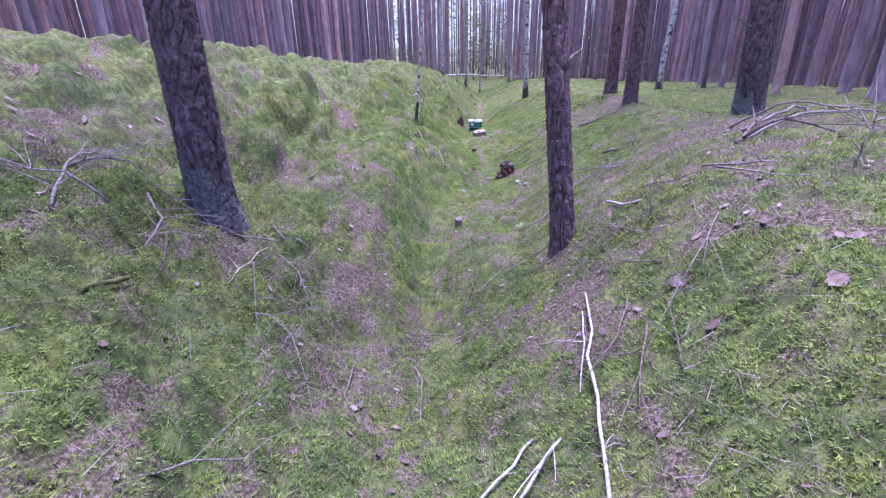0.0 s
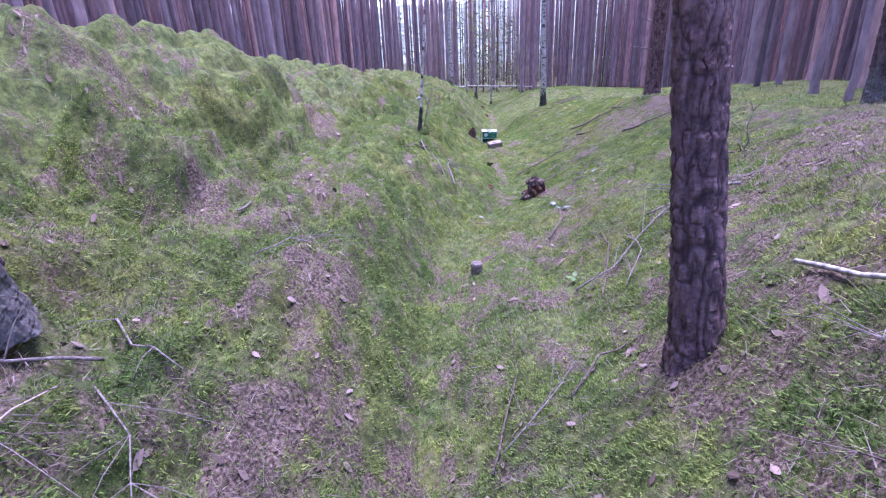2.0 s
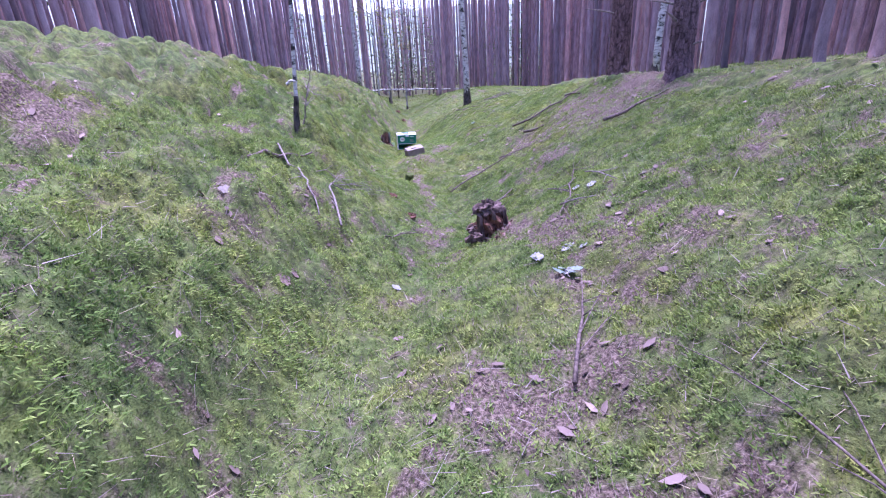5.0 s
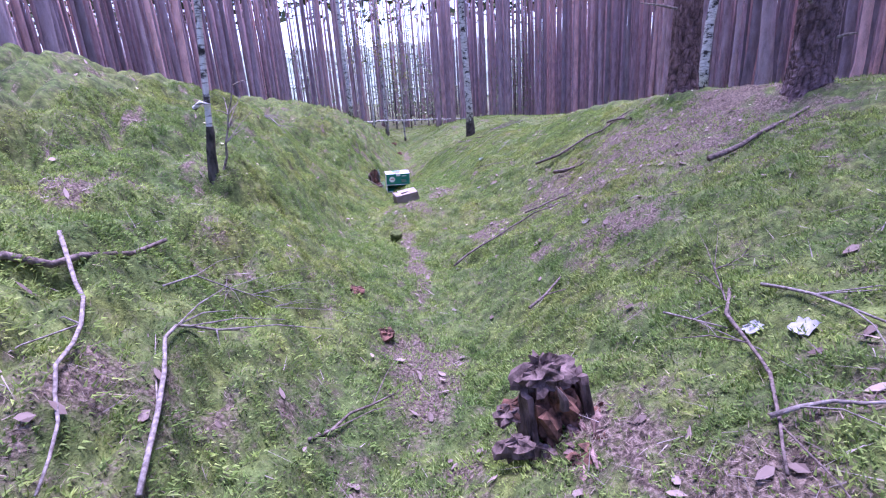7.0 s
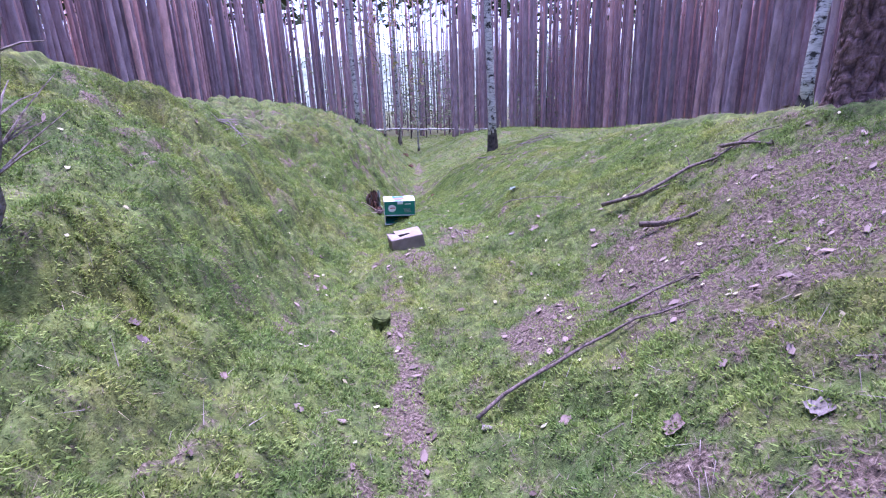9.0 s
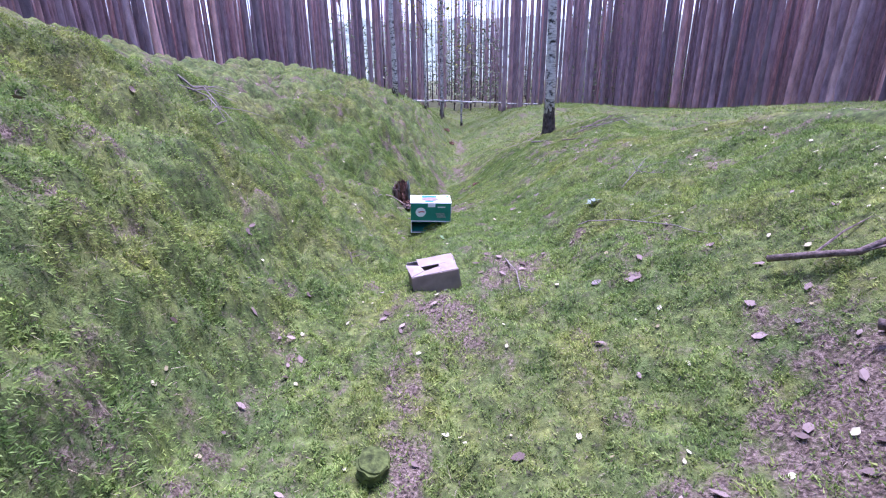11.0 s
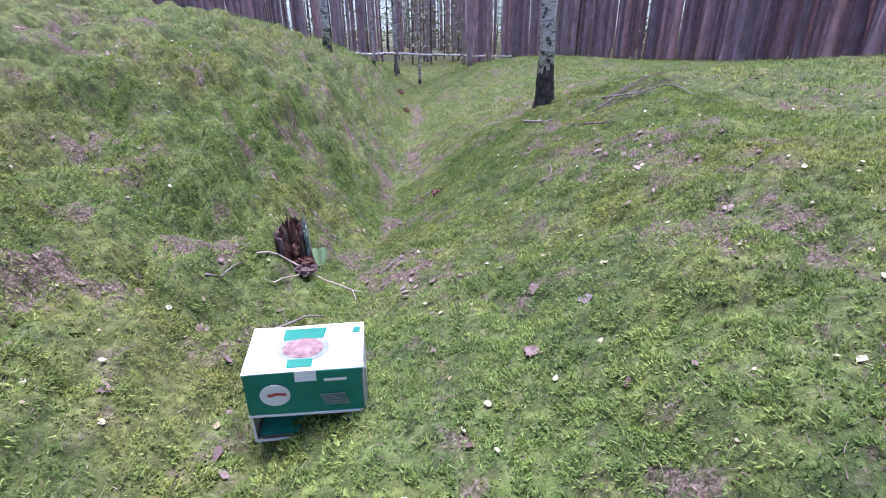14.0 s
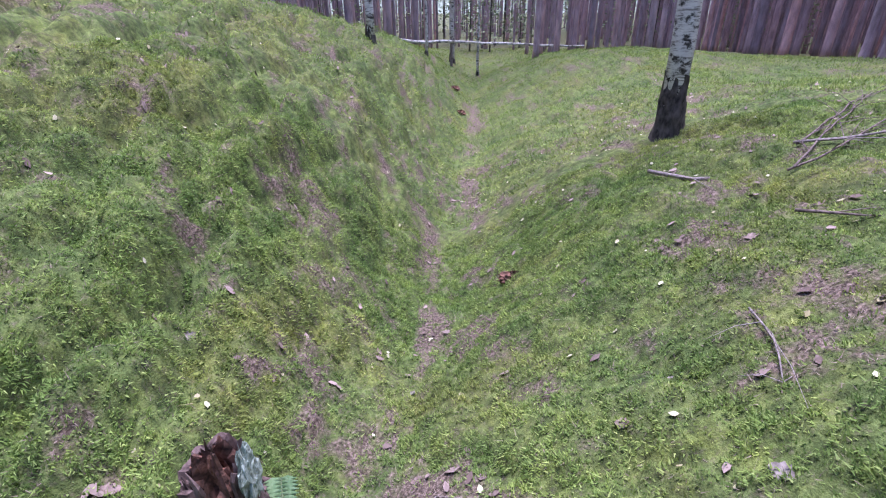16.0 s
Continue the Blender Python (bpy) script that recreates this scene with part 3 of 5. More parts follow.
def birch_snag(x, y):
    root = tagged(new("birch_snag"), "dead broken birch, dark below and pale above", "dead tree")
    root.matrix_basis = Matrix.Translation((x, y, gz(x, y) - 0.08))
    part("lower_trunk", mesh_of("lower_trunk", *tube([(0.0, 0, 0), (0.01, 0, 0.1), (0.03, 0, 0.3), (0.05, 0, 0.42), (0.055, 0, 0.48)], [0.055, 0.04, 0.033, 0.03, 0.027], 16, lumps=0.10, seed=3), BLACK_BARK), root, "black cracked bark")
    part("upper_trunk", mesh_of("upper_trunk", *tube([(0.05, 0, 0.45), (0.09, 0.02, 0.9), (0.15, 0.03, 1.5), (0.2, 0.05, 2.1), (0.24, 0.07, 2.6)], [0.024, 0.023, 0.021, 0.018, 0.008], 12, lumps=0.06, seed=4), BIRCH_BARK), root, "pale peeling bark")
    part("broken_stub", mesh_of("broken_stub", *tube([(-0.03, 0.0, 0.62), (0.03, -0.02, 0.66), (0.1, -0.03, 0.64)], [0.02, 0.017, 0.006], 6, lumps=0.2), BIRCH_BARK), root)


birch_snag(-0.48, 11.65)
bare_sapling(-0.38, 11.7, 0.75, 31, "bare thin sapling beside the snag", lean=(0.25, 0))
bare_sapling(2.08, 2.35, 0.35, 32, "dry upright twig in needle litter", 0.008)
bare_sapling(2.35, 5.9, 0.4, 33, "dry twiggy sapling in the moss", 0.008)
bare_sapling(1.3, 2.9, 0.3, 34, "dry heather-like twigs beside the pine", 0.006)


# ---- the pole across the trench ----
def pole_across():
    root = tagged(new("wooden_pole"), "long thin barked pole laid across the trench", "pole")
    a, b = Vector((RAIL_A)), Vector((RAIL_B))
    r = random.Random(2)
    n = 14
    pts = [a.lerp(b, i / n) + Vector((0, 0, r.uniform(-0.035, 0.035))) for i in range(n + 1)]
    part("pole", mesh_of("pole", *tube(pts, [0.06 - 0.03 * i / n for i in range(n + 1)], 9, lumps=0.08), BIRCH_BARK), root)
    for i in (0.02, 0.33, 0.97):
        p = a.lerp(b, i)
        g = gz(p.x, p.y)
        part("support_post", mesh_of("support_post", *tube([(p.x, p.y + 0.06, g - 0.2), (p.x, p.y + 0.06, (g + p.z) / 2), (p.x + 0.02, p.y + 0.06, p.z + 0.12)], [0.06, 0.055, 0.05], 8, lumps=0.1), DEAD_WOOD), root)


RAIL_A, RAIL_B = (-0.15, 36.5, -1.62), (7.07, 36.5, -1.92)
pole_across()


# ---- fallen wood ----
GREY_TWIG = make_plain("grey_twig", (0.13, 0.105, 0.10), (0.34, 0.295, 0.285), 60, 0.9, 0.4)
DARK_TWIG = make_plain("dark_twig", (0.06, 0.046, 0.044), (0.24, 0.185, 0.17), 50, 0.9, 0.5)
BARE_WOOD = make_plain("stripped_pale_wood", (0.42, 0.33, 0.28), (0.62, 0.5, 0.42), 40, 0.8, 0.2, (3, 3, 0.5))
WHITE_STICK = make_plain("white_birch_stick", (0.22, 0.2, 0.19), (0.66, 0.63, 0.61), 38, 0.65, 0.3)
MOSSY_WOOD = make_plain("mossy_stick", (0.05, 0.065, 0.025), (0.15, 0.16, 0.06), 40, 0.95, 0.6)


def stick(name, line, r, mat, label, taper=0.45, lift=0.0, twigs=0, seed=1, group=""):
    """A fallen stick that follows the ground along line, with side twigs."""
    r = r * 0.78
    rd = random.Random(seed * 13 + int(line[0][0] * 100) % 97)
    pts = []
    for (x0, y0), (x1, y1) in zip(line, line[1:]):
        n = max(2, int(math.hypot(x1 - x0, y1 - y0) / 0.12))
        pts += [(x0 + (x1 - x0) * i / n, y0 + (y1 - y0) * i / n) for i in range(n)]
    pts.append(line[-1])
    zs = [gz(*p) for p in pts]
    flat = [max(sum(zs[max(0, i - 2):i + 3]) / len(zs[max(0, i - 2):i + 3]), z - 0.5 * r) for i, z in enumerate(zs)]
    last = len(pts) - 1
    P = [Vector((x + rd.uniform(-1, 1) * r * 0.7, y + rd.uniform(-1, 1) * r * 0.7, z + 0.75 * r + 0.012 + lift * math.sin(math.pi * i / last))) for i, ((x, y), z) in enumerate(zip(pts, flat))]
    R = [r * (1 - (1 - taper) * i / last) for i in range(last + 1)]
    root = tagged(new(name), label, "branch" if "branch" in name else "stick", group)
    part("stem", mesh_of("stem", *tube(P, R, 8, lumps=0.12, seed=seed), mat, True), root)
    for k in range(twigs):
        i = rd.randint(1, last)
        a = rd.uniform(0, 6.28)
        d = (P[min(i + 1, last)] - P[max(i - 1, 0)]).normalized()
        u = (d * 0.8 + Vector((math.cos(a), math.sin(a), 0.02 + 0.2 * rd.random()))) * rd.uniform(0.12, 0.4)
        part("side_twig", mesh_of("side_twig", *tube([P[i], P[i] + u * 0.5 + Vector((0, 0, 0.02)), P[i] + u], [r * 0.4, r * 0.3, r * 0.12], 5), mat), root)
    return root


FALL = "fallen wood on the moss"
stick("birch_stick", ((0.85, 2.58), (0.75, 2.13), (0.66, 1.88), (0.61, 1.58), (0.51, 1.08)), 0.0085, WHITE_STICK, "crooked white birch stick lying on dead twigs", 1.2, 0.05, 3, 1, FALL)
stick("birch_stick", ((0.78, 2.40), (0.69, 2.05), (0.59, 1.73)), 0.006, WHITE_STICK, "thin white birch twig", 0.7, 0.04, 2, 2, FALL)
stick("birch_stick", ((0.36, 1.62), (0.25, 1.46), (0.08, 1.3)), 0.008, WHITE_STICK, "pale birch stick in the moss", 1.0, 0.02, 1, 3, FALL)
stick("birch_stick", ((0.46, 1.53), (0.36, 1.4), (0.22, 1.24)), 0.009, WHITE_STICK, "pale forked birch stick in the moss", 1.0, 0.03, 2, 4, FALL)
stick("birch_stick", ((1.33, 3.75), (1.38, 3.2)), 0.013, WHITE_STICK, "short white birch log with dark rings", 0.95, 0, 0, 5, FALL)
stick("birch_stick", ((3.25, 20.65), (3.35, 20.43), (3.46, 20.21)), 0.02, GREY_TWIG, "short fallen birch log near the birch", 0.8, 0, 1, 6, FALL)
for line, r, kind, tw in (
        (((-0.24, 3.0), (-0.18, 2.78), (-0.17, 2.15)), 0.007, 0, 2), (((-0.62, 2.74), (-0.64, 2.35)), 0.007, 0, 1), (((-1.09, 1.1), (-0.97, 1.32), (-0.84, 1.41)), 0.007, 0, 3),
        (((-1.37, 2.74), (-1.33, 3.02), (-1.31, 3.33)), 0.007, 3, 1), (((1.74, 3.17), (1.85, 2.92), (1.98, 2.78)), 0.011, 0, 2), (((1.74, 3.03), (1.8, 2.7), (1.89, 2.46)), 0.009, 0, 2),
        (((0.99, 2.29), (0.82, 1.96), (0.71, 1.87)), 0.008, 1, 4), (((0.94, 1.93), (0.78, 1.59), (0.71, 1.41)), 0.008, 1, 4), (((2.02, 5.33), (1.75, 5.65)), 0.014, 0, 2),
        (((-1.43, 5.22), (-1.40, 5.4)), 0.012, 0, 0), (((0.87, 5.09), (1.16, 5.20), (1.40, 5.35), (1.60, 5.45), (1.90, 5.42), (2.20, 5.37)), 0.009, 0, 16),
        (((1.46, 5.48), (1.75, 5.5), (2.04, 5.45)), 0.008, 0, 12), (((2.17, 6.38), (2.29, 6.23), (2.44, 6.09)), 0.02, 1, 4), (((1.0, 4.9), (1.25, 5.6), (1.3, 6.0)), 0.008, 1, 7),
        (((-0.55, 9.08), (-0.44, 9.16), (-0.28, 9.30), (-0.14, 9.61)), 0.022, 1, 0), (((-0.36, 9.34), (-0.19, 9.07), (-0.11, 8.82), (-0.10, 8.72), (-0.05, 8.58), (-0.02, 8.42)), 0.010, 0, 2),
        (((0.11, 8.52), (0.08, 8.76), (0.02, 9.05), (0.06, 9.16), (0.18, 9.28)), 0.011, 0, 6), (((2.07, 9.07), (1.94, 8.91), (1.87, 8.72), (1.79, 8.55), (1.66, 8.37), (1.58, 8.25)), 0.010, 1, 2), (((1.84, 9.14), (1.92, 8.88)), 0.007, 0, 5),
        (((1.61, 10.1), (1.88, 10.31)), 0.014, 1, 1), (((3.0, 10.49), (3.4, 10.55), (3.83, 10.62)), 0.026, 1, 0),
        (((0.42, 8.99), (0.55, 9.2), (0.73, 9.40)), 0.009, 1, 3), (((2.08, 8.93), (2.11, 8.75), (2.14, 8.5)), 0.009, 0, 3), (((1.65, 8.38), (1.78, 8.35), (1.86, 8.27)), 0.009, 0, 1),
        (((1.42, 11.66), (1.57, 11.73), (1.97, 11.77), (2.47, 11.71)), 0.014, 1, 4), (((2.87, 13.57), (3.11, 13.33), (3.45, 13.28), (3.79, 13.18)), 0.022, 1, 4),
        (((2.89, 12.93), (3.01, 12.76), (3.15, 12.66)), 0.03, 1, 0), (((3.68, 13.27), (3.76, 12.86)), 0.02, 1, 1), (((2.19, 11.95), (2.65, 12.07), (2.77, 12.06)), 0.012, 1, 3),
        (((0.69, 18.11), (0.8, 18.22), (1.03, 18.17), (1.23, 18.1), (1.4, 18.02)), 0.010, 2, 2), (((0.77, 17.86), (0.86, 18.03), (1.01, 18.17)), 0.008, 2, 0),
        (((3.85, 20.01), (4.27, 20.4), (4.87, 20.9)), 0.010, 1, 8), (((4.04, 20.34), (4.73, 20.18), (4.57, 19.4)), 0.012, 0, 8), (((4.06, 20.33), (4.65, 20.78), (5.37, 21.4)), 0.011, 1, 7),
        (((3.82, 20.01), (4.17, 20.16), (4.64, 20.39), (5.07, 20.6)), 0.010, 1, 6), (((3.46, 19.39), (3.67, 19.22)), 0.012, 1, 2), (((2.98, 18.85), (2.92, 18.6), (2.84, 18.4)), 0.007, 0, 5),
        (((2.37, 14.92), (2.44, 14.89), (2.6, 14.7), (2.83, 14.38), (2.92, 14.1)), 0.006, 0, 4), (((1.81, 14.81), (1.83, 14.5), (1.81, 14.21)), 0.007, 0, 2),
        (((0.59, 17.45), (0.65, 17.7), (0.67, 17.85)), 0.008, 0, 1), (((0.92, 17.25), (1.07, 17.5), (1.17, 17.6)), 0.010, 0, 2),
        (((1.52, 18.25), (1.65, 18.45)), 0.008, 0, 1), (((0.55, 3.9), (0.75, 4.15), (0.95, 4.2)), 0.010, 1, 4), (((0.15, 3.7), (0.35, 4.3)), 0.008, 1, 3), (((1.0, 6.6), (1.25, 7.1)), 0.012, 1, 5),
        (((-1.3, 3.55), (-1.6, 3.3), (-1.85, 3.2)), 0.010, 0, 5), (((-1.5, 3.9), (-1.3, 3.7), (-1.05, 3.6)), 0.008, 0, 4), (((-2.0, 3.2), (-1.8, 2.95), (-1.75, 2.6)), 0.012, 0, 6)):
    stick("fallen_branch" if tw > 2 else "fallen_stick", line, r, (GREY_TWIG, DARK_TWIG, BARE_WOOD, BARE_WOOD)[kind],
          ("grey dry stick lying on the moss", "dark rotting stick lying in needles", "pale bare twig lying by the stump", "pale stripped twig on pine litter")[kind] if tw <= 2 else
          ("grey dry branch with twigs on the moss", "dark dead branch with twigs on the slope", "pale bare branch lying across the trench", "pale stripped branch")[kind], 0.5, 0.02 if tw else 0, tw, int(r * 1000) + tw, FALL)
stick("fallen_stick", ((-1.69, 1.96), (-1.66, 2.05), (-1.61, 2.2)), 0.02, MOSSY_WOOD, "short moss-grown stick on the bank", 0.8, 0, 0, 8, FALL)
for k, line in enumerate((((2.33, 3.79), (2.9, 4.5), (3.6, 5.3)), ((2.45, 3.9), (3.1, 4.25), (4.19, 4.67)), ((2.7, 4.35), (3.17, 4.55), (3.9, 5.2)), ((2.4, 3.85), (2.6, 3.72), (2.9, 3.55)), ((2.9, 4.9), (3.2, 4.3), (3.4, 3.9)))):
    stick("fallen_branch", line, 0.024 - 0.002 * k, (GREY_TWIG, DARK_TWIG)[k % 3 == 0], "grey branch in a heap on the bank", 0.4, 0.06 + 0.03 * k, 6, 40 + k, "heap of branches")
for k, line in enumerate((((-1.99, 2.35), (-2.2, 2.9), (-2.36, 3.38)), ((-2.36, 3.0), (-2.05, 3.2), (-1.9, 3.3)), ((-1.89, 2.65), (-2.07, 2.61), (-2.3, 2.5)), ((-0.88, 16), (-0.73, 16.12), (-0.53, 15.95)), ((-0.83, 15.85), (-0.65, 15.96), (-0.45, 15.8)))):
    stick("fallen_branch", line, 0.012, GREY_TWIG, "tangled grey dry branch on the bank", 0.4, 0.1, 12, 60 + k, "tangled branches")


BRUSH = "dead brush"
for k, line in enumerate((((-1.5, 3.2), (-1.3, 3.0), (-1.2, 2.7)), ((-1.75, 3.1), (-1.5, 2.95), (-1.25, 3.1)), ((-1.35, 3.5), (-1.1, 3.3), (-0.95, 3.0)), ((-1.95, 3.0), (-1.7, 2.8), (-1.6, 2.5)), ((-1.2, 2.6), (-0.95, 2.5), (-0.8, 2.2)),
                          ((1.15, 2.3), (1.0, 2.6), (0.95, 2.9)), ((1.3, 2.6), (1.15, 2.9), (1.2, 3.3)), ((0.9, 1.5), (1.0, 1.9), (1.2, 2.1)), ((1.45, 2.4), (1.3, 2.2), (1.1, 2.0)), ((1.4, 3.3), (1.6, 3.0), (1.65, 2.7)),
                          ((0.2, 3.72), (0.44, 3.91), (0.6, 4.1)), ((-0.48, 2.94), (-0.36, 3.22), (-0.17, 3.44)), ((1.1, 4.8), (1.3, 5.1), (1.35, 5.5)), ((1.5, 4.9), (1.6, 5.2), (1.9, 5.3)), ((-1.1, 4.6), (-0.9, 4.9), (-0.95, 5.2)),
                          ((1.95, 8.9), (2.1, 9.2), (2.3, 9.3)), ((-0.1, 9.4), (0.05, 9.7), (0.2, 9.8)), ((0.62, 15.1), (0.59, 15.3)), ((2.87, 15.4), (3.07, 15.6), (3.27, 15.5)))):
    stick("fallen_branch", line, 0.0055, (GREY_TWIG, DARK_TWIG)[k % 2], "thin dead brushwood with many fine twigs", 0.5, 0.05, 13, 80 + k, BRUSH)


# ---- stumps ----
LICHEN = make_plain("pale_green_lichen", (0.16, 0.22, 0.19), (0.5, 0.58, 0.52), 45, 0.95, 0.6)
CUT_WOOD = make_plain("weathered_cut_wood", (0.09, 0.075, 0.07), (0.25, 0.22, 0.2), 50, 0.9, 0.5)
MOSS_SKIN = make_plain("moss_skin", (0.03, 0.04, 0.013), (0.12, 0.155, 0.045), 30, 0.95, 0.8)


def hollow_shell(d, h, wall, jag, seed, gap=None):
    """The splintered outer wall of a rotten stump; gap: the bearing and half-width of the side that has fallen out."""
    n, rings = 44, 16
    W, K = np.meshgrid(np.linspace(0, 2 * np.pi, n, endpoint=False), np.linspace(0, 1, rings))
    top = h * (1 - jag * bumps(np.cos(W) * 3 + 9, np.sin(W) * 3 + 9, 0.45, seed) - 0.5 * jag * hashed(np.floor(W * 5), 0 * W, seed))
    if gap:
        away = np.abs((W - radians(gap[0]) + np.pi) % (2 * np.pi) - np.pi)
        top = top * (0.22 + 0.78 * ease(away, radians(gap[1]) * 0.7, radians(gap[1])))
    Z = K * top
    r = d / 2 * (1 + 0.45 * np.exp(-Z / (0.2 * h + 0.01))) + 0.10 * d * (bumps(W * 2, Z * 6, 0.35, seed + 1) - 0.5) + 0.05 * d * (hashed(np.floor(W * 6), np.floor(Z * 9), seed) - 0.5)
    q = np.clip(r - wall * (1.2 - 0.5 * K), 0.01, None)
    out = np.stack([r * np.cos(W), r * np.sin(W), Z], -1).reshape(-1, 3)
    inn = np.stack([q * np.cos(W), q * np.sin(W), Z * 0.98], -1).reshape(-1, 3)
    i = np.arange(rings * n).reshape(rings, n)
    j = np.roll(i, -1, 1)
    o = rings * n
    f = np.concatenate([np.stack([i[:-1], j[:-1], j[1:], i[1:]], -1).reshape(-1, 4), o + np.stack([i[:-1], i[1:], j[1:], j[:-1]], -1).reshape(-1, 4),
                        np.stack([i[-1], j[-1], o + j[-1], o + i[-1]], -1)])
    return np.concatenate([out, inn]), f


def lump(rx, ry, rz, seed, rough=0.35, n=14):
    W, K = np.meshgrid(np.linspace(0, 2 * np.pi, n * 2, endpoint=False), np.linspace(0.02, np.pi - 0.02, n))
    k = 1 + rough * (bumps(np.cos(W) * 2 + 7, np.sin(W) * 2 + K * 2 + 7, 0.7, seed) - 0.5) * 2 + rough * 0.5 * (hashed(np.floor(W * 4), np.floor(K * 5), seed) - 0.5)
    V = np.stack([rx * k * np.sin(K) * np.cos(W), ry * k * np.sin(K) * np.sin(W), rz * k * np.cos(K)], -1).reshape(-1, 3)
    i = np.arange(n * n * 2).reshape(n, n * 2)
    j = np.roll(i, -1, 1)
    return V, np.stack([i[:-1], i[1:], j[1:], j[:-1]], -1).reshape(-1, 4)


def rotten_stump(x, y, d, h, seed, gap, label, lichen=None, chunks=6, tilt=(0, 0), spill=False):
    r = random.Random(seed)
    root = tagged(new("rotten_stump"), label, "stump", "tree stumps")
    root.matrix_basis = pose(x, y, gz(x, y) - 0.06, tilt[0], tilt[1], 0)
    part("shell", mesh_of("shell", *hollow_shell(d, h, 0.035, 0.24, seed, gap), ROTTEN_GREY), root, "grey splintered shell")
    part("core", mesh_of("core", *lump(d * 0.42, d * 0.44, h * 0.6, seed, 0.6, 18), ROTTEN), root, "crumbling red-brown rotten wood", Matrix.Translation((0, 0.02, h * 0.2)))
    for _ in range(chunks):
        a, q, s = r.uniform(0, 6.28), r.uniform(0.4, 0.85) * d, r.uniform(0.02, 0.05)
        part("wood_chunk", mesh_of("wood_chunk", *lump(s * 1.4, s, s * 0.7, r.randint(0, 99), 0.6, 7), r.choice((ROTTEN, ROTTEN_GREY))), root, "", Matrix.Translation((q * math.cos(a), q * math.sin(a) - 0.05, 0.07 + r.uniform(0, 0.04))))
    if spill:
        part("spilled_wood", mesh_of("spilled_wood", *lump(d * 0.45, d * 0.7, 0.055, seed + 3, 0.7, 16), CRUMBS), root, "pinkish crumbled wood", Matrix.Translation((0.06, -d * 0.7, 0.05)))
        part("cap", mesh_of("cap", *lump(d * 0.40, d * 0.30, 0.055, seed + 5, 0.55, 14), ROTTEN_GREY), root, "dark grey weathered cap", Matrix.Translation((-0.03, d * 0.16, h * 0.86)))
    for _ in range(3):
        a = r.uniform(0, 6.28)
        p = Vector((d * 0.42 * math.cos(a), d * 0.42 * math.sin(a), h * r.uniform(0.45, 0.8)))
        part("splinter", mesh_of("splinter", *tube([p, p + Vector((0.004, 0, h * 0.15)), p + Vector((r.uniform(-0.02, 0.02), 0.01, h * 0.32))], [0.016, 0.012, 0.002], 5, lumps=0.3, seed=seed), ROTTEN_GREY), root)
    if lichen is not None:
        a = radians(lichen)
        v, f = lump(0.022, 0.075, 0.13, seed, 0.5, 12)
        part("lichen", mesh_of("lichen", v, f, LICHEN), root, "pale green lichen crust", pose(d * 0.5 * math.cos(a), d * 0.5 * math.sin(a), h * 0.62, 0, 0, lichen))
    return root


CRUMBS = make_plain("crumbled_pink_wood", (0.09, 0.05, 0.045), (0.36, 0.24, 0.22), 34, 0.95, 0.9)
ROTTEN_GREY = make_plain("rotten_grey_wood", (0.035, 0.024, 0.022), (0.22, 0.155, 0.145), 24, 0.95, 1.0, (1, 1, 0.35))
rotten_stump(1.31, 8.9, 0.23, 0.29, 51, (262, 70), "hollow rotten stump, crumbling red inside, on trench slope", None, 16, (4, -8), True)
rotten_stump(0.89, 18.35, 0.22, 0.40, 52, (285, 45), "dark rotten stump with pale lichen beside a fern", 5, 8, (6, 0))


def cut_stump(x, y, d, h, seed, label, tilt=6, mossy=False):
    root = tagged(new("tree_stump"), label, "stump", "tree stumps")
    root.matrix_basis = pose(x, y, gz(x, y) - 0.05, tilt, tilt * 0.5, 0)
    n = 9
    part("bark", mesh_of("bark", *tube([(0, 0, h * i / n) for i in range(n + 1)], [d / 2 * (1 + 0.5 * math.exp(-i * 0.9)) for i in range(n + 1)], 18, lumps=0.09, seed=seed), MOSS_SKIN if mossy else DEAD_WOOD), root)
    part("cut_face", mesh_of("cut_face", *tube([(0, 0, h - 0.002), (0.0, 0, h + 0.008)], [d * 0.46, d * 0.44], 18, lumps=0.06, seed=seed), MOSS_SKIN if mossy else CUT_WOOD), root, "moss-grown top" if mossy else "weathered grey cut")


cut_stump(0.23, 6.08, 0.10, 0.17, 54, "small cut stump with grey top in the trench")
cut_stump(0.97, 12.95, 0.13, 0.15, 55, "small moss-grown dark stump in trench bottom", 14, True)
# Dark flattened lumps added in place of the dark holes beside the path.
for x, y, s, k in ((2.2, 28.4, 0.14, 1), (2.15, 30.6, 0.16, 2), (2.23, 20.4, 0.12, 3), (0.55, 10.55, 0.07, 4), (0.72, 10.1, 0.08, 5)):
    v, f = lump(s * 0.8, s * 0.7, s * 0.4, 70 + k, 0.5, 12)
    tagged(part("rotten_clod", mesh_of("rotten_clod", v, f, ROTTEN), None, "", Matrix.Translation((x, y, gz(x, y) + s * 0.1))), "dark lump in place of a hole at the path", "rotten wood", "rotten clods")


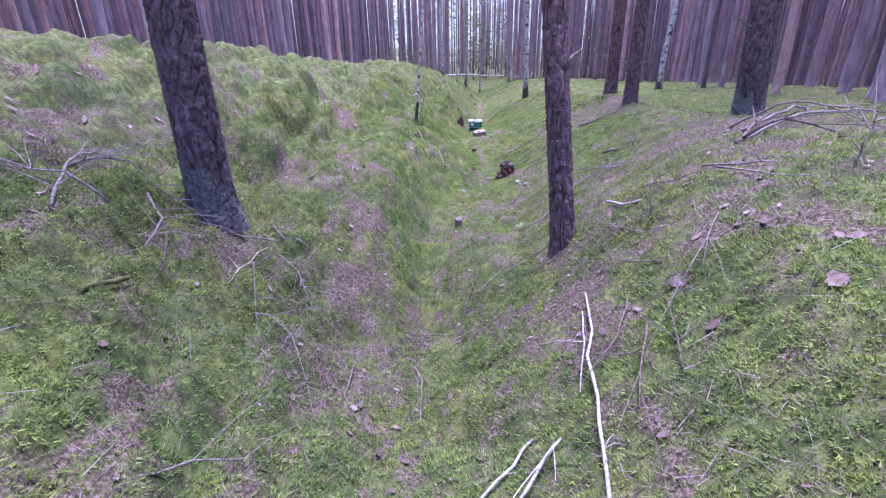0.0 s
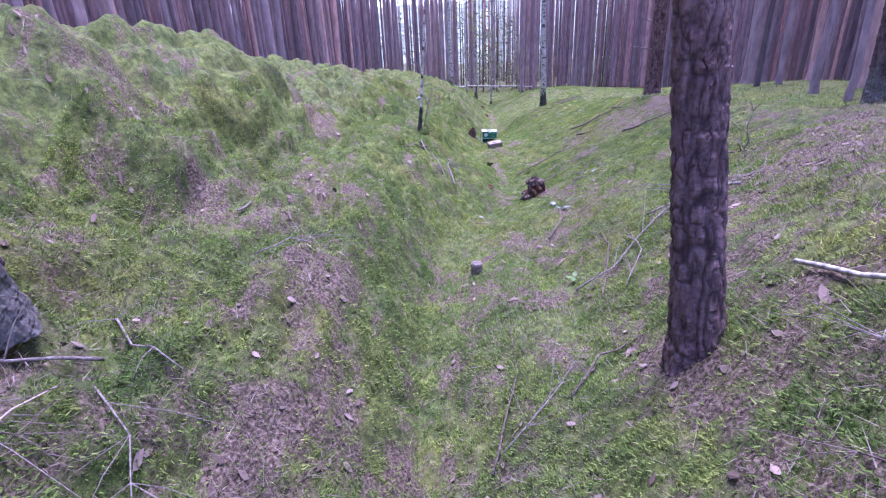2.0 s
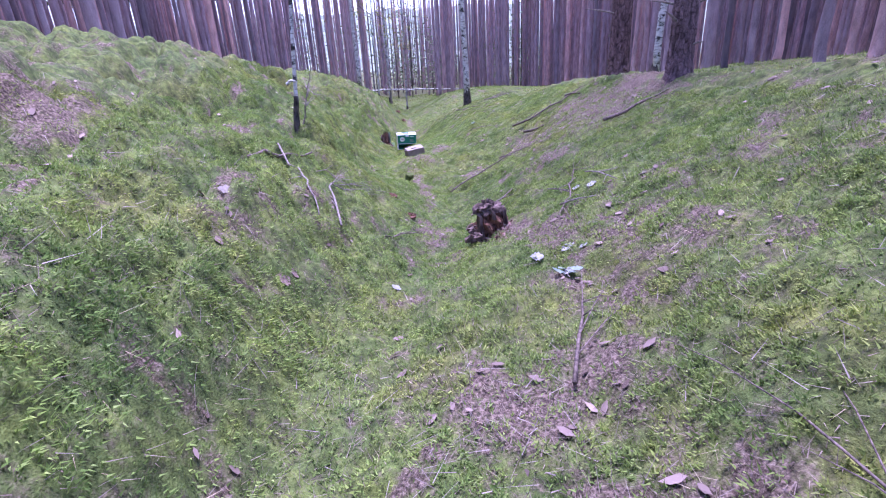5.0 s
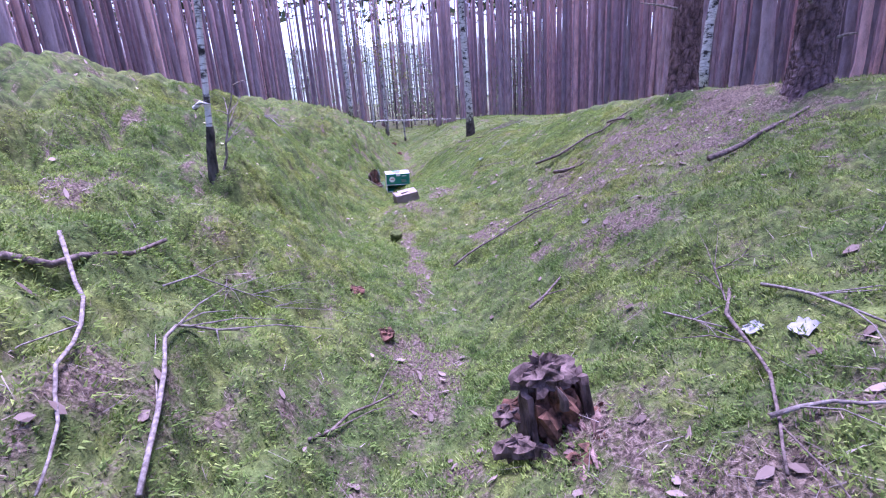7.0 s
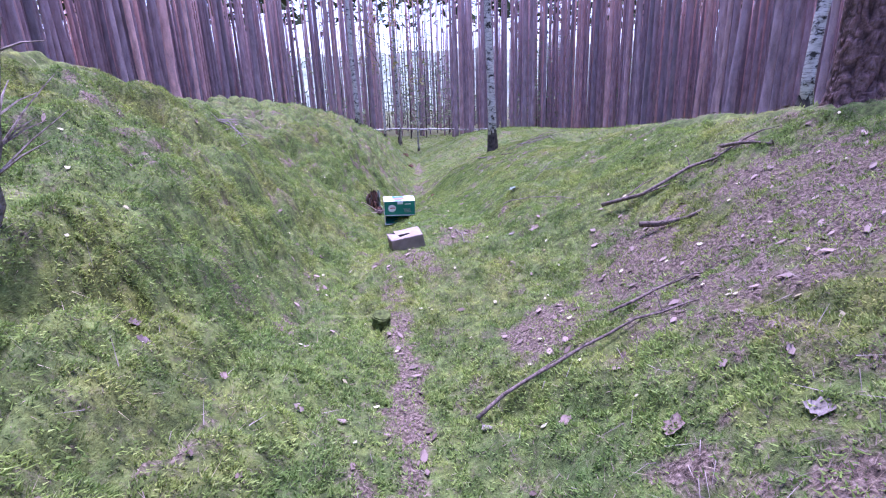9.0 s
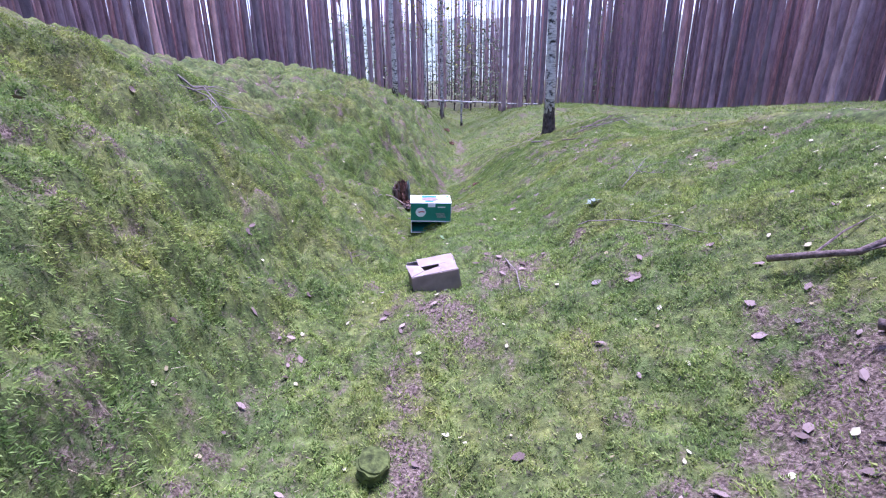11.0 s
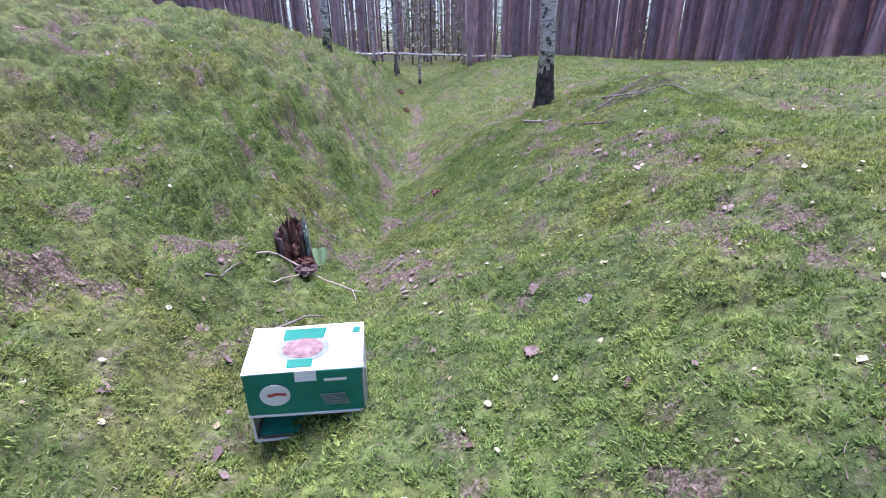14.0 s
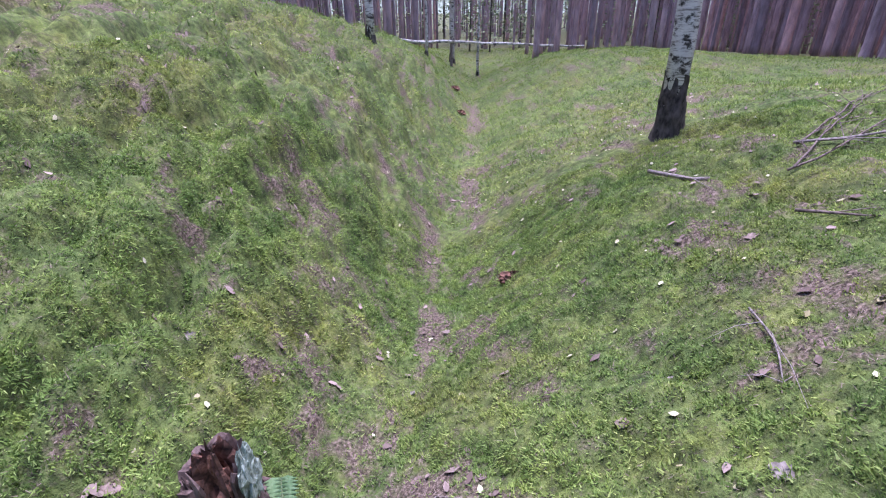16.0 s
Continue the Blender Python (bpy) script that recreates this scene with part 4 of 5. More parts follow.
# ---- the two cartons ----
KRAFT = make_plain("weathered_kraft_board", (0.25, 0.205, 0.195), (0.35, 0.295, 0.28), 12, 0.85, 0.1)
# Darker than KRAFT: carton bottoms, the brown carton's front and left side.
KRAFT_SIDE = make_plain("darker_kraft_board", (0.2, 0.155, 0.14), (0.27, 0.215, 0.195), 12, 0.9, 0.1)
GREEN_PRINT = make_plain("green_print", (0.008, 0.17, 0.115), (0.015, 0.22, 0.15), 8, 0.5, 0.05)
WHITE_PRINT = make_plain("white_print", (0.72, 0.73, 0.74), (0.82, 0.83, 0.84), 8, 0.5, 0.05)
PINK_PRINT = make_plain("pinkish_print", (0.14, 0.08, 0.08), (0.36, 0.24, 0.23), 30, 0.5, 0.05)
RED_PRINT = make_plain("red_print", (0.42, 0.05, 0.07), (0.5, 0.08, 0.1), 30, 0.5, 0.05)
GREY_PRINT = make_plain("grey_print", (0.18, 0.22, 0.21), (0.28, 0.32, 0.3), 30, 0.5, 0.05)


def panel(corners, thick=0.004, wave=0.0, seed=1):
    """A sheet of board between four corners, with thickness and a slight warp."""
    c = [Vector(v) for v in corners]
    n = (c[1] - c[0]).cross(c[3] - c[0]).normalized()
    r = random.Random(seed)
    k = 6
    verts, faces = [], []
    for side in (0, 1):
        rr = random.Random(seed)
        for i in range(k + 1):
            for j in range(k + 1):
                p = c[0].lerp(c[1], i / k).lerp(c[3].lerp(c[2], i / k), j / k)
                w = rr.uniform(-1, 1) * wave + wave * math.sin(i * 1.1) * math.sin(j * 0.9)
                verts.append(p + n * (thick * side + w))
    o = (k + 1) ** 2
    for i in range(k):
        for j in range(k):
            a, b, d, e = i * (k + 1) + j, (i + 1) * (k + 1) + j, (i + 1) * (k + 1) + j + 1, i * (k + 1) + j + 1
            faces += [(a, e, d, b), (o + a, o + b, o + d, o + e)]
    edge = [i * (k + 1) for i in range(k + 1)] + [k * (k + 1) + j for j in range(1, k + 1)] + [i * (k + 1) + k for i in range(k - 1, -1, -1)] + [j for j in range(k - 1, 0, -1)]
    for a, b in zip(edge, edge[1:] + edge[:1]):
        faces.append((a, b, o + b, o + a))
    return verts, faces


def disc(rx, rz, n=28, y=0.0, thick=0.0012):
    v = [(rx * math.cos(6.2832 * i / n), y - thick * s, rz * math.sin(6.2832 * i / n)) for s in (0, 1) for i in range(n)]
    return v, [tuple(range(n)), tuple(range(2 * n - 1, n - 1, -1))] + [(i, n + i, n + (i + 1) % n, (i + 1) % n) for i in range(n)]


def green_carton():
    w, h, d = 0.415, 0.32, 0.25
    root = tagged(new("green_white_carton"), "open printed carton, green front and white top, in trench", "carton")
    root.matrix_basis = pose(1.275, 16.36, -1.785, 4, 1.5, 1)
    a = w / 2
    part("bottom_panel", mesh_of("panel", *panel(((-a, 0, 0), (a, 0, 0), (a, d, 0), (-a, d, 0)), 0.004, 0.002), KRAFT_SIDE), root)
    part("back_panel", mesh_of("panel", *panel(((-a, d, 0), (a, d, 0), (a, d, h), (-a, d, h)), 0.004), GREEN_PRINT), root, "green printed board")
    part("side_panel", mesh_of("panel", *panel(((-a, 0, 0), (-a, d, 0), (-a, d, h), (-a, 0, h)), 0.004, 0.001), WHITE_PRINT), root, "white printed board")
    part("side_panel", mesh_of("panel", *panel(((a, 0, 0), (a, d, 0), (a, d, h), (a, 0, h)), 0.004, 0.001), WHITE_PRINT), root, "white printed board")
    part("side_flap", mesh_of("panel", *panel(((a + 0.002, -0.03, 0.0), (a + 0.008, 0.07, 0.0), (a + 0.004, 0.07, h * 0.8), (a - 0.005, -0.012, h * 0.93)), 0.004, 0.002), GREY_PRINT), root, "loose side flap")
    top = part("top_panel", mesh_of("panel", *panel(((-a - 0.003, -0.006, h), (a + 0.003, -0.006, h), (a + 0.003, d + 0.004, h), (-a - 0.003, d + 0.004, h)), 0.004, 0.001), WHITE_PRINT), root, "white top with a printed bowl")
    front = part("front_panel", mesh_of("panel", *panel(((-a, -0.010, h * 0.42), (a - 0.006, -0.016, h * 0.40), (a, -0.004, h), (-a, -0.004, h)), 0.004, 0.001), GREEN_PRINT), root, "green front panel")
    part("lower_flap", mesh_of("panel", *panel(((-a * 0.93, 0.0, 0.012), (a * 0.93, 0.0, 0.012), (a * 0.9, 0.19, 0.03), (-a * 0.9, 0.19, 0.03)), 0.003, 0.002), GREEN_PRINT), root, "folded-in green flap")
    part("flap_badge", mesh_of("badge", *[list(q) for q in disc(0.05, 0.04)], WHITE_PRINT), root, "", pose(0.085, 0.085, 0.032, -84, 0, 0))
    part("front_edge", mesh_of("panel", *panel(((-a, -0.014, h * 0.395), (a - 0.006, -0.020, h * 0.375), (a - 0.006, -0.019, h * 0.405), (-a, -0.013, h * 0.425)), 0.003), WHITE_PRINT), root, "white cut edge")
    for x in (-a, a - 0.009):
        part("side_edge", mesh_of("panel", *panel(((x, -0.008, 0), (x + 0.009, -0.008, 0), (x + 0.009, -0.008, h * 0.41), (x, -0.008, h * 0.41)), 0.004), WHITE_PRINT), root, "white cut edge")
    part("bottom_edge", mesh_of("panel", *panel(((-a, -0.012, -0.002), (a, -0.012, -0.002), (a, -0.012, 0.008), (-a, -0.012, 0.008)), 0.004), WHITE_PRINT), root, "white cut edge")
    part("badge", mesh_of("badge", *disc(0.053, 0.05), WHITE_PRINT), front, "round white badge", Matrix.Translation((-0.105, -0.0155, h * 0.71)))
    for k, (x, z, l) in enumerate(((-0.13, 0.70, 0.02), (-0.11, 0.712, 0.025), (-0.085, 0.705, 0.02))):
        part("badge_mark", mesh_of("mark", *panel(((x, -0.0185, h * z), (x + l, -0.0185, h * z), (x + l, -0.0185, h * z + 0.012), (x, -0.0185, h * z + 0.012)), 0.001), RED_PRINT), front)
    for k in range(5):
        x, z = 0.05 + 0.004 * k, h * 0.66 - 0.011 * k
        part("print_bar", mesh_of("bar", *panel(((x, -0.0175 - 0.0006 * k, z), (x + 0.09, -0.0175 - 0.0006 * k, z), (x + 0.09, -0.0175 - 0.0006 * k, z + 0.006), (x, -0.0175 - 0.0006 * k, z + 0.006)), 0.001), GREY_PRINT), front)
    part("print_bar", mesh_of("bar", *panel(((0.07, -0.013, h * 0.86), (0.15, -0.013, h * 0.86), (0.15, -0.013, h * 0.895), (0.07, -0.013, h * 0.895)), 0.001), WHITE_PRINT), front)
    part("tape", mesh_of("tape", *panel(((-0.03, -0.0135, h * 0.88), (0.045, -0.0135, h * 0.88), (0.045, -0.0085, h + 0.006), (-0.03, -0.0085, h + 0.006)), 0.001), WHITE_PRINT), root, "strip of pale tape")
    flat = Matrix.Rotation(radians(90), 4, "X")
    part("printed_bowl", mesh_of("bowl", *disc(0.075, 0.055), PINK_PRINT), top, "pinkish printed bowl", Matrix.Translation((-0.01, 0.115, h + 0.0075)) @ flat)
    part("printed_dish", mesh_of("dish", *disc(0.095, 0.075), GREY_PRINT), top, "", Matrix.Translation((-0.01, 0.115, h + 0.0062)) @ flat)
    part("printed_band", mesh_of("band", *panel(((-0.09, 0.165, h + 0.0055), (0.06, 0.17, h + 0.0055), (0.07, 0.232, h + 0.0055), (-0.09, 0.232, h + 0.0055)), 0.0012), GREEN_PRINT), top, "green printed band")
    part("printed_band", mesh_of("band", *panel(((-0.06, 0.012, h + 0.0055), (0.03, 0.012, h + 0.0055), (0.03, 0.055, h + 0.0055), (-0.06, 0.055, h + 0.0055)), 0.0012), GREEN_PRINT), top, "green printed band")
    part("printed_corner", mesh_of("band", *panel(((a - 0.04, 0.19, h + 0.0055), (a - 0.01, 0.19, h + 0.0055), (a - 0.01, 0.225, h + 0.0055), (a - 0.035, 0.225, h + 0.0055)), 0.0012), GREEN_PRINT), top)


green_carton()


def brown_carton():
    w, d, h = 0.335, 0.25, 0.165
    root = tagged(new("brown_carton"), "crushed plain brown cardboard box with torn top flap", "carton")
    root.matrix_basis = pose(1.295, 14.52, gz(1.29, 14.62) - 0.01, 3, -7, 9)
    a = w / 2
    part("bottom_panel", mesh_of("panel", *panel(((-a, 0, 0), (a, 0, 0), (a, d, 0), (-a, d, 0)), 0.004), KRAFT_SIDE), root)
    part("front_panel", mesh_of("panel", *panel(((-a, 0, 0.0), (a, 0, 0), (a - 0.01, 0.0, h), (-a + 0.0, -0.004, h)), 0.005, 0.002), KRAFT_SIDE), root, "darker front")
    part("back_panel", mesh_of("panel", *panel(((-a, d, 0), (a, d, 0), (a, d, h), (-a, d, h)), 0.005), KRAFT), root)
    part("side_panel", mesh_of("panel", *panel(((a, 0, 0), (a + 0.012, d, 0), (a, d, h), (a - 0.01, 0.0, h)), 0.005, 0.002), KRAFT), root)
    part("side_panel", mesh_of("panel", *panel(((-a, 0, 0), (-a, d, 0), (-a, d, h * 0.8), (-a, 0, h)), 0.005, 0.002), KRAFT_SIDE), root)
    part("top_panel", mesh_of("panel", *panel(((-a + 0.075, 0.13, h), (a - 0.008, 0.13, h), (a, d, h + 0.004), (-a + 0.075, d, h + 0.008)), 0.005, 0.001), KRAFT), root)
    part("top_panel", mesh_of("panel", *panel(((0.045, 0.0, h), (a - 0.01, 0.0, h), (a - 0.008, 0.129, h), (0.045, 0.129, h)), 0.005, 0.001), KRAFT), root)
    part("top_flap", mesh_of("panel", *panel(((-a, -0.004, h), (0.044, 0.0, h), (0.044, 0.085, h + 0.001), (-a + 0.10, 0.06, h)), 0.005, 0.001), KRAFT), root)
    part("top_flap", mesh_of("panel", *panel(((-a, -0.003, h + 0.004), (-a + 0.10, 0.061, h + 0.004), (-a + 0.074, 0.13, h + 0.012), (-a - 0.02, 0.12, h + 0.045)), 0.005, 0.002), KRAFT), root, "torn flap standing up")


brown_carton()


# ---- fern, seedlings and scraps ----
def fern(x, y, turn, size):
    root = tagged(new("fern"), "single pale green fern frond beside the stump", "fern")
    root.matrix_basis = pose(x, y, gz(x, y), 0, 0, turn)
    spine = [Vector((0, 0.45 * size * t, size * (0.9 * t - 0.2 * t * t))) for t in np.linspace(0, 1, 12)]
    part("stalk", mesh_of("stalk", *tube(spine, [0.004 * (1 - 0.8 * i / 11) for i in range(12)], 5), GREEN_LEAVES), root)
    for i in range(2, 11):
        L = size * 0.30 * math.sin(math.pi * (0.2 + 0.8 * (1 - i / 12))) + 0.012
        for side in (-1, 1):
            p = spine[i]
            tip = p + Vector((side * L, -0.02, 0.25 * L))
            q = p.lerp(tip, 0.45)
            w = Vector((0, 0.004, 0.26 * L * 0.5 + 0.005))
            part("leaflet", mesh_of("leaflet", [p - w * 0.4, q - w, tip, q + w, p + w * 0.4, q + Vector((0, -0.004, 0))], [(0, 1, 5), (1, 2, 5), (2, 3, 5), (3, 4, 5), (4, 0, 5)], FERN_GREEN), root)


FERN_GREEN = make_plain("fern_green", (0.18, 0.32, 0.14), (0.3, 0.45, 0.24), 60, 0.6, 0.1)
fern(1.07, 18.36, 10, 0.2)


def leaf_mesh(size, seed, wide=0.6, curl=0.25):
    """A dry leaf: lobed outline, folded along its rib and curled."""
    r = random.Random(seed)
    n = 9
    left, right, rib = [], [], []
    for i in range(n):
        t = i / (n - 1)
        w = size * wide * 0.5 * math.sin(math.pi * min(1, t * 0.96 + 0.02)) * (1 + (0.28 if i % 2 else -0.12))
        z = curl * size * (t - 0.5) ** 2 * 2
        rib.append(Vector((0, size * (t - 0.5), z)))
        left.append(Vector((-w, size * (t - 0.5) + 0.05 * size, z + curl * w * r.uniform(0.4, 1.2))))
        right.append(Vector((w, size * (t - 0.5) + 0.05 * size, z + curl * w * r.uniform(0.4, 1.2))))
    v = rib + left + right
    f = []
    for i in range(n - 1):
        f += [(i, i + 1, n + i + 1, n + i), (i + 1, i, 2 * n + i, 2 * n + i + 1)]
    return v, f


DRY_LEAF = make_plain("dry_pinkish_leaf", (0.12, 0.085, 0.074), (0.29, 0.215, 0.19), 40, 0.7, 0.2)
GREY_LEAF = make_plain("grey_dry_leaf", (0.13, 0.11, 0.10), (0.29, 0.25, 0.235), 40, 0.7, 0.2)
PAPER = make_plain("wet_paper", (0.22, 0.22, 0.23), (0.4, 0.4, 0.41), 20, 0.8, 0.2)
BARK_SCRAP = make_plain("bark_scrap", (0.07, 0.05, 0.048), (0.2, 0.15, 0.15), 30, 0.9, 0.8)


def lay(name, x, y, size, mat, label, category, seed, wide=0.7, group=""):
    v, f = leaf_mesh(size * 0.68, seed, wide, 0.12 + 0.2 * (seed % 5) / 4)
    e = 0.1
    n = Vector((-(gz(x + e, y) - gz(x - e, y)), -(gz(x, y + e) - gz(x, y - e)), 2 * e)).normalized()
    m = Matrix.Translation((x, y, gz(x, y) + 0.006)) @ n.to_track_quat("Z", "Y").to_matrix().to_4x4() @ pose(0, 0, 0, 0, 0, (seed * 77) % 360)
    ob = part(name, mesh_of(name, v, f, mat, True), None, "", m)
    return tagged(ob, label, category, group)


for n, (x, y, s) in enumerate(((2.0, 11.04, 0.15), (2.28, 10.79, 0.13), (0.8, 14.95, 0.1), (2.46, 14.05, 0.13), (2.25, 14.11, 0.1), (-0.16, 7.57, 0.14), (-0.12, 7.68, 0.1), (-0.42, 7.9, 0.14), (1.36, 7.3, 0.12),
                               (0.4, 7.55, 0.11), (1.17, 16.65, 0.1), (1.77, 16.75, 0.1), (2.32, 17, 0.13), (2.47, 16.7, 0.11), (0.62, 17.15, 0.12), (2.17, 16.5, 0.12), (1.45, 11.6, 0.1), (1.75, 11.4, 0.11),
                               (0.57, 18.25, 0.1), (0.52, 19, 0.11), (2.37, 18.5, 0.09), (1.87, 17.7, 0.1), (2.67, 18.1, 0.12), (1.57, 18.6, 0.09), (-0.3, 2.1, 0.08), (-0.2, 2.35, 0.08), (1.4, 1.5, 0.14), (1.6, 1.7, 0.11), (-0.9, 2.3, 0.09))):
    lay("dry_leaf", x, y, s, (DRY_LEAF, GREY_LEAF)[n % 3 == 1], ("dry pinkish-brown oak leaf on the moss", "dry grey curled leaf on the moss")[n % 3 == 1], "leaf", n + 3, 0.7, "large dry leaves")


rl = random.Random(77)
for n in range(60):
    y = rl.choice((rl.uniform(1.5, 9), rl.uniform(9.97, 21), rl.uniform(13.97, 20)))
    x = float(middle(y)) + rl.uniform(-2.0, 2.3)
    lay("dry_leaf", x, y, rl.uniform(0.05, 0.1), (DRY_LEAF, GREY_LEAF)[n % 3 == 1], ("dry pinkish-brown oak leaf on the moss", "dry grey curled leaf on the moss")[n % 3 == 1], "leaf", n + 100, rl.uniform(0.45, 0.8), "large dry leaves")


def seedling(x, y, size, mat, leaves, seed, label):
    r = random.Random(seed)
    root = tagged(new("seedling"), label, "plant", "seedlings")
    root.matrix_basis = Matrix.Translation((x, y, gz(x, y)))
    for k in range(leaves):
        a = 360 * k / leaves + r.uniform(-25, 25)
        h = size * r.uniform(0.3, 0.7)
        u = Vector((math.cos(radians(a)), math.sin(radians(a)), 0)) * size * 0.45
        part("stalk", mesh_of("stalk", *tube([(0, 0, -0.01), u * 0.3 + Vector((0, 0, h * 0.7)), u * 0.6 + Vector((0, 0, h))], [0.0025, 0.002, 0.0012], 5), mat), root)
        v, f = leaf_mesh(size * 0.75, seed + k, 0.6, 0.2)
        part("leaf", mesh_of("leaf", v, f, mat, True), root, "", Matrix.Translation(u + Vector((0, 0, h))) @ pose(0, 0, 0, r.uniform(-15, 25), r.uniform(-20.03, 19.5), a - 90))


PALE_GREEN = make_plain("pale_silvery_leaf", (0.15, 0.21, 0.18), (0.27, 0.33, 0.3), 30, 0.6, 0.1)
FRESH_GREEN = make_plain("fresh_green_leaf", (0.1, 0.18, 0.07), (0.17, 0.27, 0.11), 30, 0.6, 0.1)
seedling(2.53, 15.11, 0.08, PALE_GREEN, 6, 1, "pale silvery-green seedling in the moss")
seedling(1.39, 15.75, 0.06, FRESH_GREEN, 3, 2, "tiny fresh green seedling in the moss")
seedling(1.32, 7.46, 0.1, PALE_GREEN, 4, 3, "pale seedling beside scraps of paper")
seedling(0.95, 5.45, 0.08, FRESH_GREEN, 4, 4, "small green seedling under the branch")
for n, (x, y, s) in enumerate(((1.49, 7.84, 0.14), (1.29, 7.85, 0.12), (1.34, 7.49, 0.13), (0.43, 8.17, 0.1), (2.03, 8.68, 0.13), (1.95, 8.8, 0.1), (1.52, 7.7, 0.08))):
    lay("paper_scrap", x, y, s, PAPER, "crumpled pale paper scrap on needle litter", "litter", n + 40, 0.9, "scraps of paper")
for n, (x, y, s) in enumerate(((-0.05, 11.75, 0.2), (0.05, 11.65, 0.13), (0.04, 14.58, 0.1), (1.17, 2.12, 0.16), (0.55, 10.9, 0.12), (-0.33, 16.8, 0.12))):
    lay("bark_piece", x, y, s, BARK_SCRAP, "dark curled piece of pine bark", "bark", n + 60, 0.8, "bark pieces")


# ---- undergrowth far along the trench ----
def bush(x, y, h, seed):
    r = random.Random(seed)
    root = tagged(new("leafy_bush"), "hazy green young tree at the edge of the wood", "bush", "undergrowth")
    root.matrix_basis = Matrix.Translation((x, y, gz(x, y) - 0.1))
    part("stem", mesh_of("stem", *tube([(0, 0, 0), (0.05, 0, h * 0.5), (0, 0.05, h)], [0.05, 0.035, 0.01], 6), BLACK_BARK), root)
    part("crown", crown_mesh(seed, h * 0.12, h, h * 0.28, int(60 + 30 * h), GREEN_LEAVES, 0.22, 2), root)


for k in range(70):
    rb = random.Random(300 + k)
    y = rb.uniform(46, 82)
    bush(3.5 + rb.uniform(-20, 20), y, rb.uniform(2.0, 8.0), 300 + k)


# ---- distant wooded hill ----
def hill():
    xs, ys = np.linspace(-320, 320, 220), np.linspace(95, 320, 90)
    X, Y = np.meshgrid(xs, ys)
    Z = lie(X, Y) - 2 + ease(Y, 95, 200) * (9 + 6 * bumps(X, Y, 70, 2)) + 5 * ease(Y, 95, 110) * bumps(X, Y, 6, 3) + 2.5 * bumps(X, Y, 2.8, 4)
    i = np.arange(X.size).reshape(X.shape)
    f = np.stack([i[:-1, :-1], i[:-1, 1:], i[1:, 1:], i[1:, :-1]], -1).reshape(-1, 4)
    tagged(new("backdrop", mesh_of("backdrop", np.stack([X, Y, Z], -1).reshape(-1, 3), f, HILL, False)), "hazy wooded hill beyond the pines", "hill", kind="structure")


# Haze over the far hill is put into this pale grey-green.
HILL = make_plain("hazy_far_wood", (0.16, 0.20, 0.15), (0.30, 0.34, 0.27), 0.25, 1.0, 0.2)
hill()


# ---- moss, needles and small leaves on the ground ----
def scatter(count, y_lo, y_hi, x_lo, x_hi, want, seed):
    g = np.random.default_rng(seed)
    y = y_lo + (y_hi - y_lo) * g.random(count)
    x = middle(y) + x_lo + (x_hi - x_lo) * g.random(count)
    keep = g.random(count) < want(x, y)
    return x[keep], y[keep], g


def blades(name, count, y_lo, y_hi, x_lo, x_hi, length, width, mat, want, label, category, seed, flat=0.0, lift=0.0, tuft=0.0):
    """Many small pointed blades that stand on the slope, as one growth; flat: the share of a blade's length that lies along the ground; tuft: how far the blades gather in small tufts."""
    x, y, g = scatter(count, y_lo, y_hi, x_lo, x_hi, want, seed)
    clump = 0.6 * bumps(0.8 * x + 0.6 * y, 0.8 * y - 0.6 * x, 0.05, 23) + 0.4 * bumps(x, y, 0.024, 24)
    keep = g.random(len(x)) < 1 - tuft * (1 - ease(clump, 0.3, 0.56))
    x, y, clump = x[keep], y[keep], clump[keep]
    n = len(x)
    z0 = ground_z(x, y)
    e = 0.03
    sx, sy = (ground_z(x + e, y) - z0) / e, (ground_z(x, y + e) - z0) / e
    size = np.sqrt(1 + sx ** 2 + sy ** 2)
    keep = g.random(n) < (np.clip(size / 1.5, 0.67, 1) if tuft else 1)
    x, y, z0, sx, sy, size, clump = (v[keep] for v in (x, y, z0, sx, sy, size, clump))
    n = len(x)
    up = np.stack([-sx, -sy, np.ones(n)], -1) / size[:, None]
    east = np.stack([np.ones(n), np.zeros(n), sx], -1) / np.sqrt(1 + sx ** 2)[:, None]
    north = np.cross(up, east)
    a = g.random(n) * 2 * np.pi
    b = a + np.pi / 2 + (g.random(n) - 0.5) * 1.2
    L = length * (0.5 + g.random(n)) * (1 + tuft * (1.6 * clump - 0.8))
    w = width * (0.6 + 0.8 * g.random(n))
    lean = 0.35 + 0.6 * g.random(n) if not flat else np.ones(n) * flat
    rise = np.sqrt(1 - lean ** 2) if not flat else 0.1 * g.random(n)
    foot = np.stack([x, y, z0 + lift + (-0.004 if not flat else 0.006)], -1)
    across = w[:, None] * (np.cos(b)[:, None] * east + np.sin(b)[:, None] * north)
    along = np.cos(a)[:, None] * east + np.sin(a)[:, None] * north
    tip = foot + (L * lean)[:, None] * along + (L * rise)[:, None] * up
    rise = (0.022 * tuft * ease(clump, 0.3, 0.75))[:, None] * up
    foot, tip = foot + rise, tip + rise
    tip[:, 2] += 0.008 if flat else 0.0
    V = np.stack([foot - across, foot + across, tip], 1)
    tagged(new(name, mesh_of(name, V.reshape(-1, 3), np.arange(n * 3).reshape(n, 3), mat)), label, category, kind="stuff")


